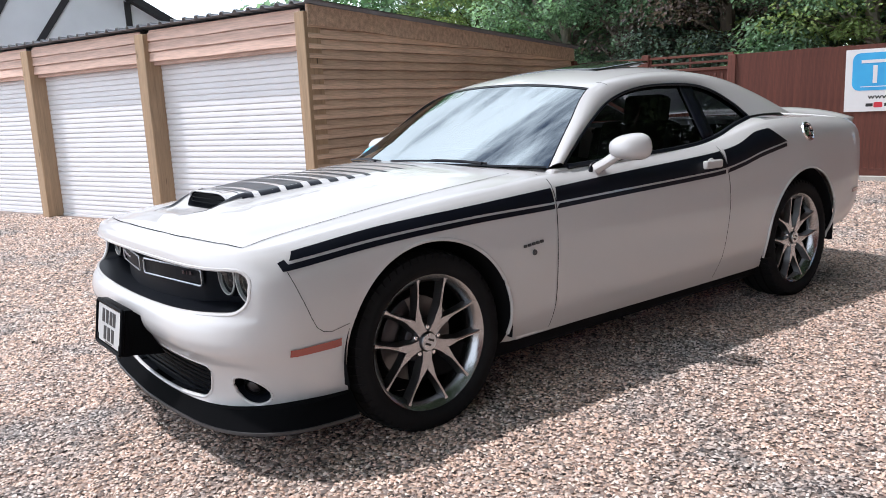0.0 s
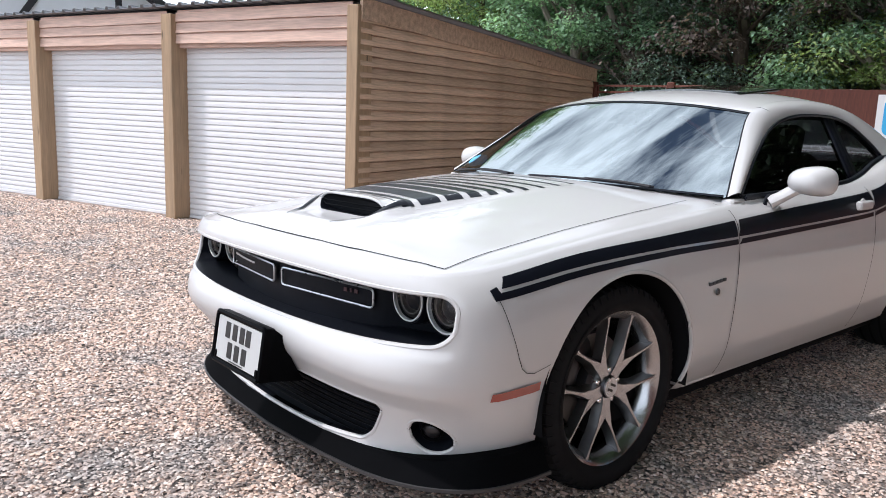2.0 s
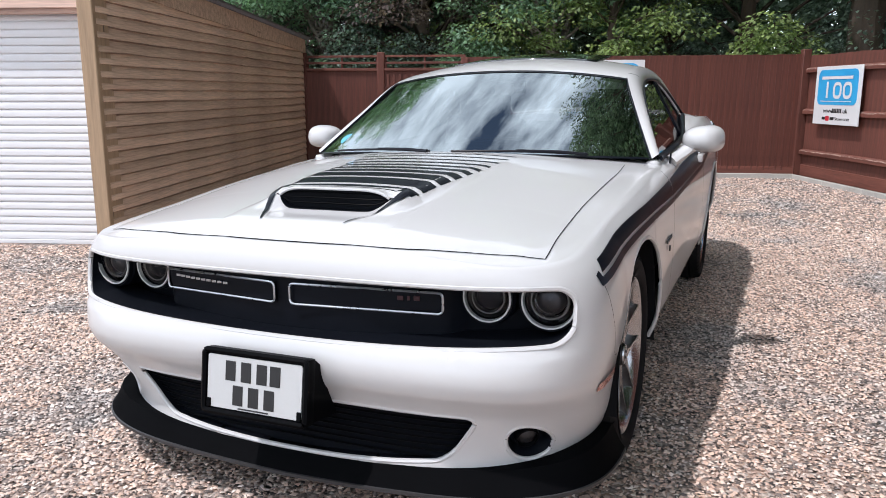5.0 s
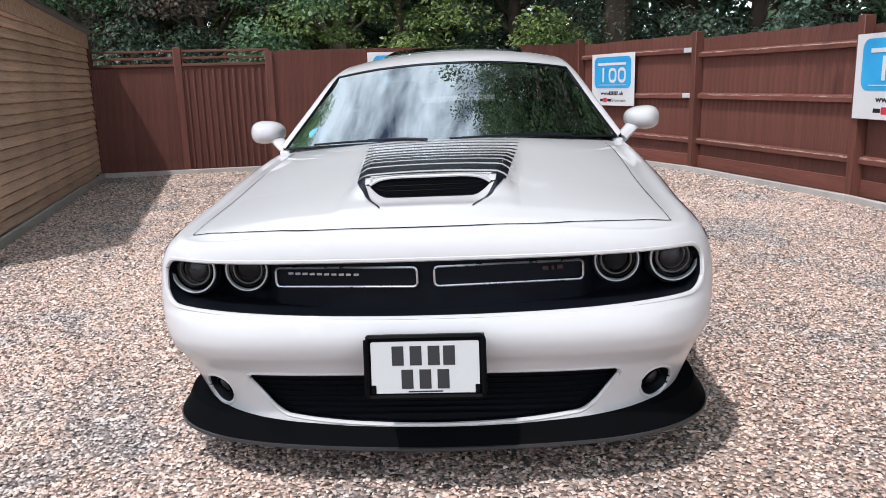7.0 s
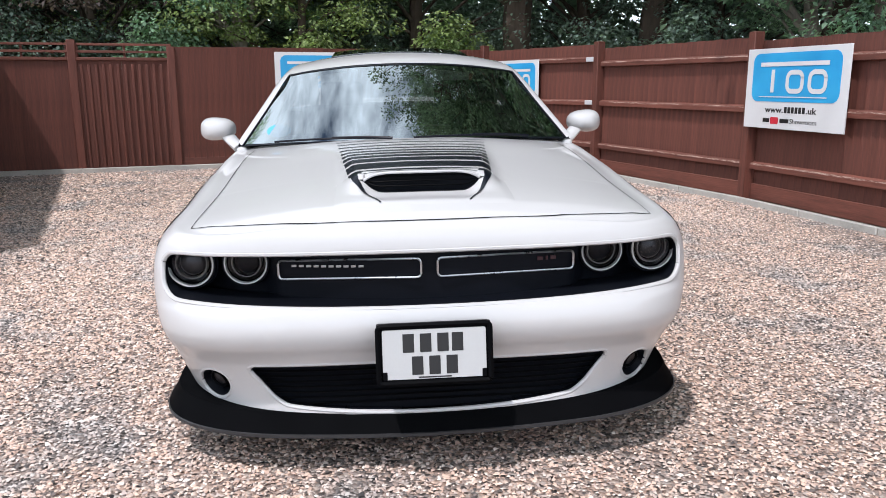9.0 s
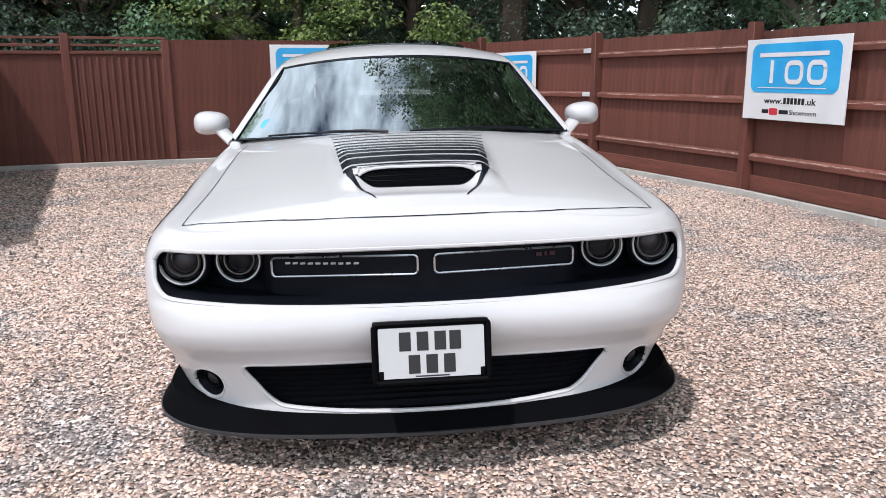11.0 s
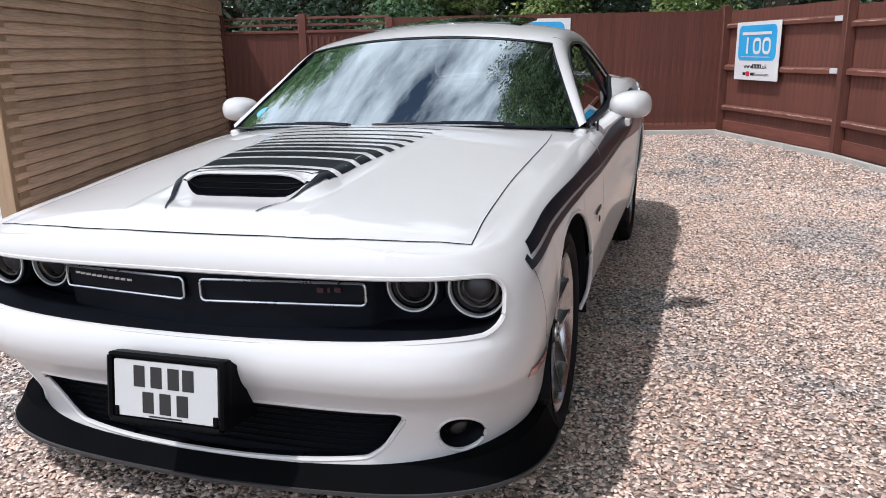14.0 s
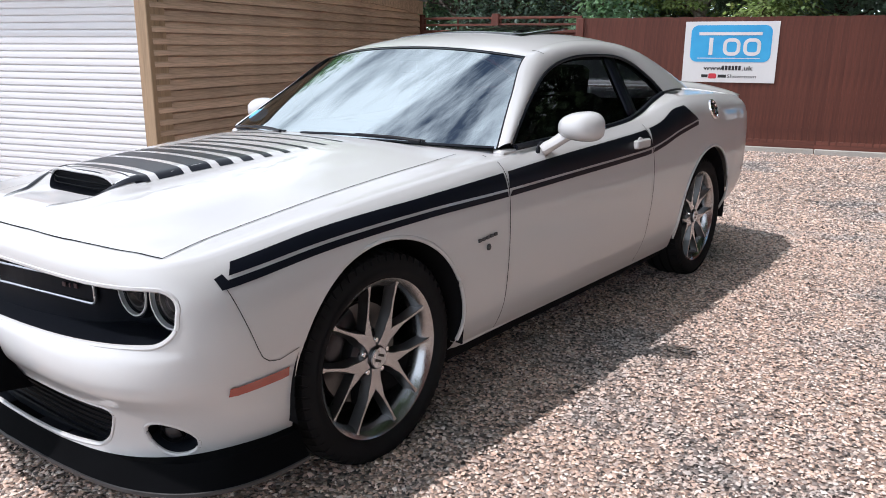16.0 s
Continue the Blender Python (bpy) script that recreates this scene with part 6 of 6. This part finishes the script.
    # boot spoiler and tail lamps
    sp = part("boot_spoiler", patch(lambda u, v: Vector((u * 0.77, lerp(3.50, 3.87 - 0.10 * u * u, v), top_z(u * 0.77, min(3.8, lerp(3.50, 3.80, v))) + 0.006 + 0.052 * v * v * (1 - 0.35 * abs(u) ** 4))), steps(-1, 1, 30), steps(0, 1, 8)), M_PAINT, CAR, "white boot spoiler")
    thick(sp, 0.05)
    part("tail_lamp", patch(lambda u, v: Vector((u * 0.78, 3.925 - 0.10 * abs(u) ** 3, lerp(0.80, 0.92, v))), steps(-1, 1, 30), steps(0, 1, 3)), M_RED, CAR, "full-width dark red tail lamp")


sides()


# ---- car: wheels ----
def wheel(s, x, y, z, spin):
    turn = 0 if s > 0 else 180
    w = part("wheel", lathe([(-0.105, 0.245), (-0.07, 0.235), (0.03, 0.232), (0.075, 0.240), (0.098, 0.262), (0.104, 0.272), (0.099, 0.276), (0.090, 0.264), (0.06, 0.244), (-0.10, 0.250)], 60), M_RIM, CAR, "ten-spoke machined alloy wheel", m=pose(x, y, z, spin * (1 if s > 0 else -1), 0, turn))
    part("tyre", lathe([(-0.110, 0.250), (-0.120, 0.285), (-0.120, 0.325), (-0.104, 0.352), (-0.060, 0.362), (0.0, 0.364), (0.060, 0.362), (0.104, 0.352), (0.118, 0.325), (0.117, 0.300), (0.121, 0.304), (0.120, 0.292), (0.112, 0.279), (0.100, 0.272)], 72), M_TYRE, w, "black low-profile tyre")
    # tread grooves
    for a in (-0.055, 0.0, 0.055):
        part("groove", lathe([(a - 0.006, 0.3655), (a, 0.3640), (a + 0.006, 0.3655)], 60), M_SEAM, w)
    bm = bmesh.new()
    for k in range(60):
        vs = [bm.verts.new((ax, r * math.cos(2 * math.pi * (k + o) / 60), r * math.sin(2 * math.pi * (k + o) / 60))) for ax, r, o in ((0.066, 0.3655, 0.0), (0.108, 0.3535, 0.12), (0.117, 0.332, 0.12), (0.117, 0.332, 0.42), (0.108, 0.3535, 0.42), (0.066, 0.3655, 0.3))]
        bm.faces.new(vs)
    part("tread_shoulder", bm, M_TYRE, w, smooth=False)
    # five forked spokes: a short stem that opens into two slim arms, its polished face over darker flared flanks
    off = [(0.030, 0.010), (0.080, 0.0118), (0.110, 0.0165), (0.135, 0.0280), (0.17, 0.0472), (0.21, 0.069), (0.264, 0.0965)]
    half = [(0.030, 0.010), (0.080, 0.0118), (0.110, 0.0160), (0.130, 0.0110), (0.155, 0.0062), (0.21, 0.0046), (0.245, 0.0055), (0.264, 0.011)]
    for k in range(5):
        a0 = 2 * math.pi * k / 5
        ca, sa = math.cos(a0), math.sin(a0)
        pt = lambda ax, r, y: (ax, r * ca - y * sa, r * sa + y * ca)
        face, web = bmesh.new(), bmesh.new()
        for side in (1, -1):
            top, flank = [], []
            for q in steps(0.030, 0.264, 34):
                c, h = curve1(off, q), curve1(half, q)
                r = math.sqrt(max(1e-6, q * q - c * c))
                ax = curve1([(0.03, 0.078), (0.10, 0.081), (0.18, 0.087), (0.264, 0.0955)], q)
                lo, hi = max(0.0, c - h), c + h
                deep = lerp(0.030, 0.040, q / 0.264)
                top.append([face.verts.new(pt(ax + b, r, side * y)) for y, b in ((lo, 0.0), (lerp(lo, hi, 0.5), 0.0006), (hi, 0.0))])
                flank.append([web.verts.new(pt(ax + b, r, side * y)) for y, b in ((max(0.0, lo - 0.010), -deep), (max(0.0, lo - 0.0012), -0.0015), (hi + 0.0012, -0.0015), (hi + 0.013, -deep))])
            grid_faces(face, top)
            grid_faces(web, flank)
        part("spoke", face, M_RIM, w, "slim forked machined spoke", smooth=False)
        part("spoke_web", web, M_RIMGREY, w, "dark painted spoke flank")
        a = a0 + math.pi / 5
        part("wheel_nut", lathe([(0.050, 0.013), (0.070, 0.0125), (0.076, 0.008), (0.077, 0.001)], 10), M_CHROME, w, m=pose(0, 0.058 * math.cos(a), 0.058 * math.sin(a)))
    part("hub", lathe([(0.01, 0.095), (0.045, 0.088), (0.055, 0.075), (0.060, 0.045), (0.080, 0.041), (0.086, 0.036), (0.087, 0.001)], 32), M_RIMDARK, w)
    cap = part("centre_cap", lathe([(0.084, 0.036), (0.091, 0.034), (0.092, 0.001)], 28), M_SILVER, w)
    for o in (-0.010, 0.010):
        part("cap_slash", box(0.002, 0.030, 0.009, 0.001, (0.093, 0.004 * (1 if o > 0 else -1), o)), M_INK, cap)
    part("barrel", lathe([(0.075, 0.243), (0.03, 0.236), (-0.08, 0.238)], 48), M_RIMDARK, w)
    part("brake_disc", lathe([(-0.01, 0.060), (0.0, 0.062), (0.0, 0.172), (-0.022, 0.172), (-0.022, 0.06)], 40), M_DISC, w, "brake disc")
    cal = bmesh.new()
    rows = []
    for a in steps(-0.55, 0.55, 10):
        rows.append([cal.verts.new((ax, r * math.cos(a + math.pi * 0.92), r * math.sin(a + math.pi * 0.92))) for ax, r in ((-0.03, 0.120), (0.028, 0.120), (0.032, 0.130), (0.032, 0.172), (0.024, 0.185), (-0.03, 0.185))])
    for p, q in zip(rows, rows[1:]):
        for k in range(6):
            cal.faces.new((p[k], p[(k + 1) % 6], q[(k + 1) % 6], q[k]))
    cal.faces.new(rows[0]), cal.faces.new(rows[-1])
    part("caliper", cal, M_RIMDARK, w, "grey brake caliper")
    part("valve", tube([(0.03, 0.226 * math.cos(2.2), -0.226 * math.sin(2.2)), (0.062, 0.214 * math.cos(2.2), -0.214 * math.sin(2.2))], 0.006, 8), M_PLASTIC, w, "black rubber tyre valve")
    part("dark_back", lathe([(-0.09, 0.240), (-0.09, 0.001)], 32), M_SEAM, w)
    return w


for s in (1, -1):
    wheel(s, s * 0.760, FRONT_AXLE - 0.002, 0.348, -24)
    wheel(s, s * 0.778, REAR_AXLE, 0.362, -20)
BODY_BM.free()
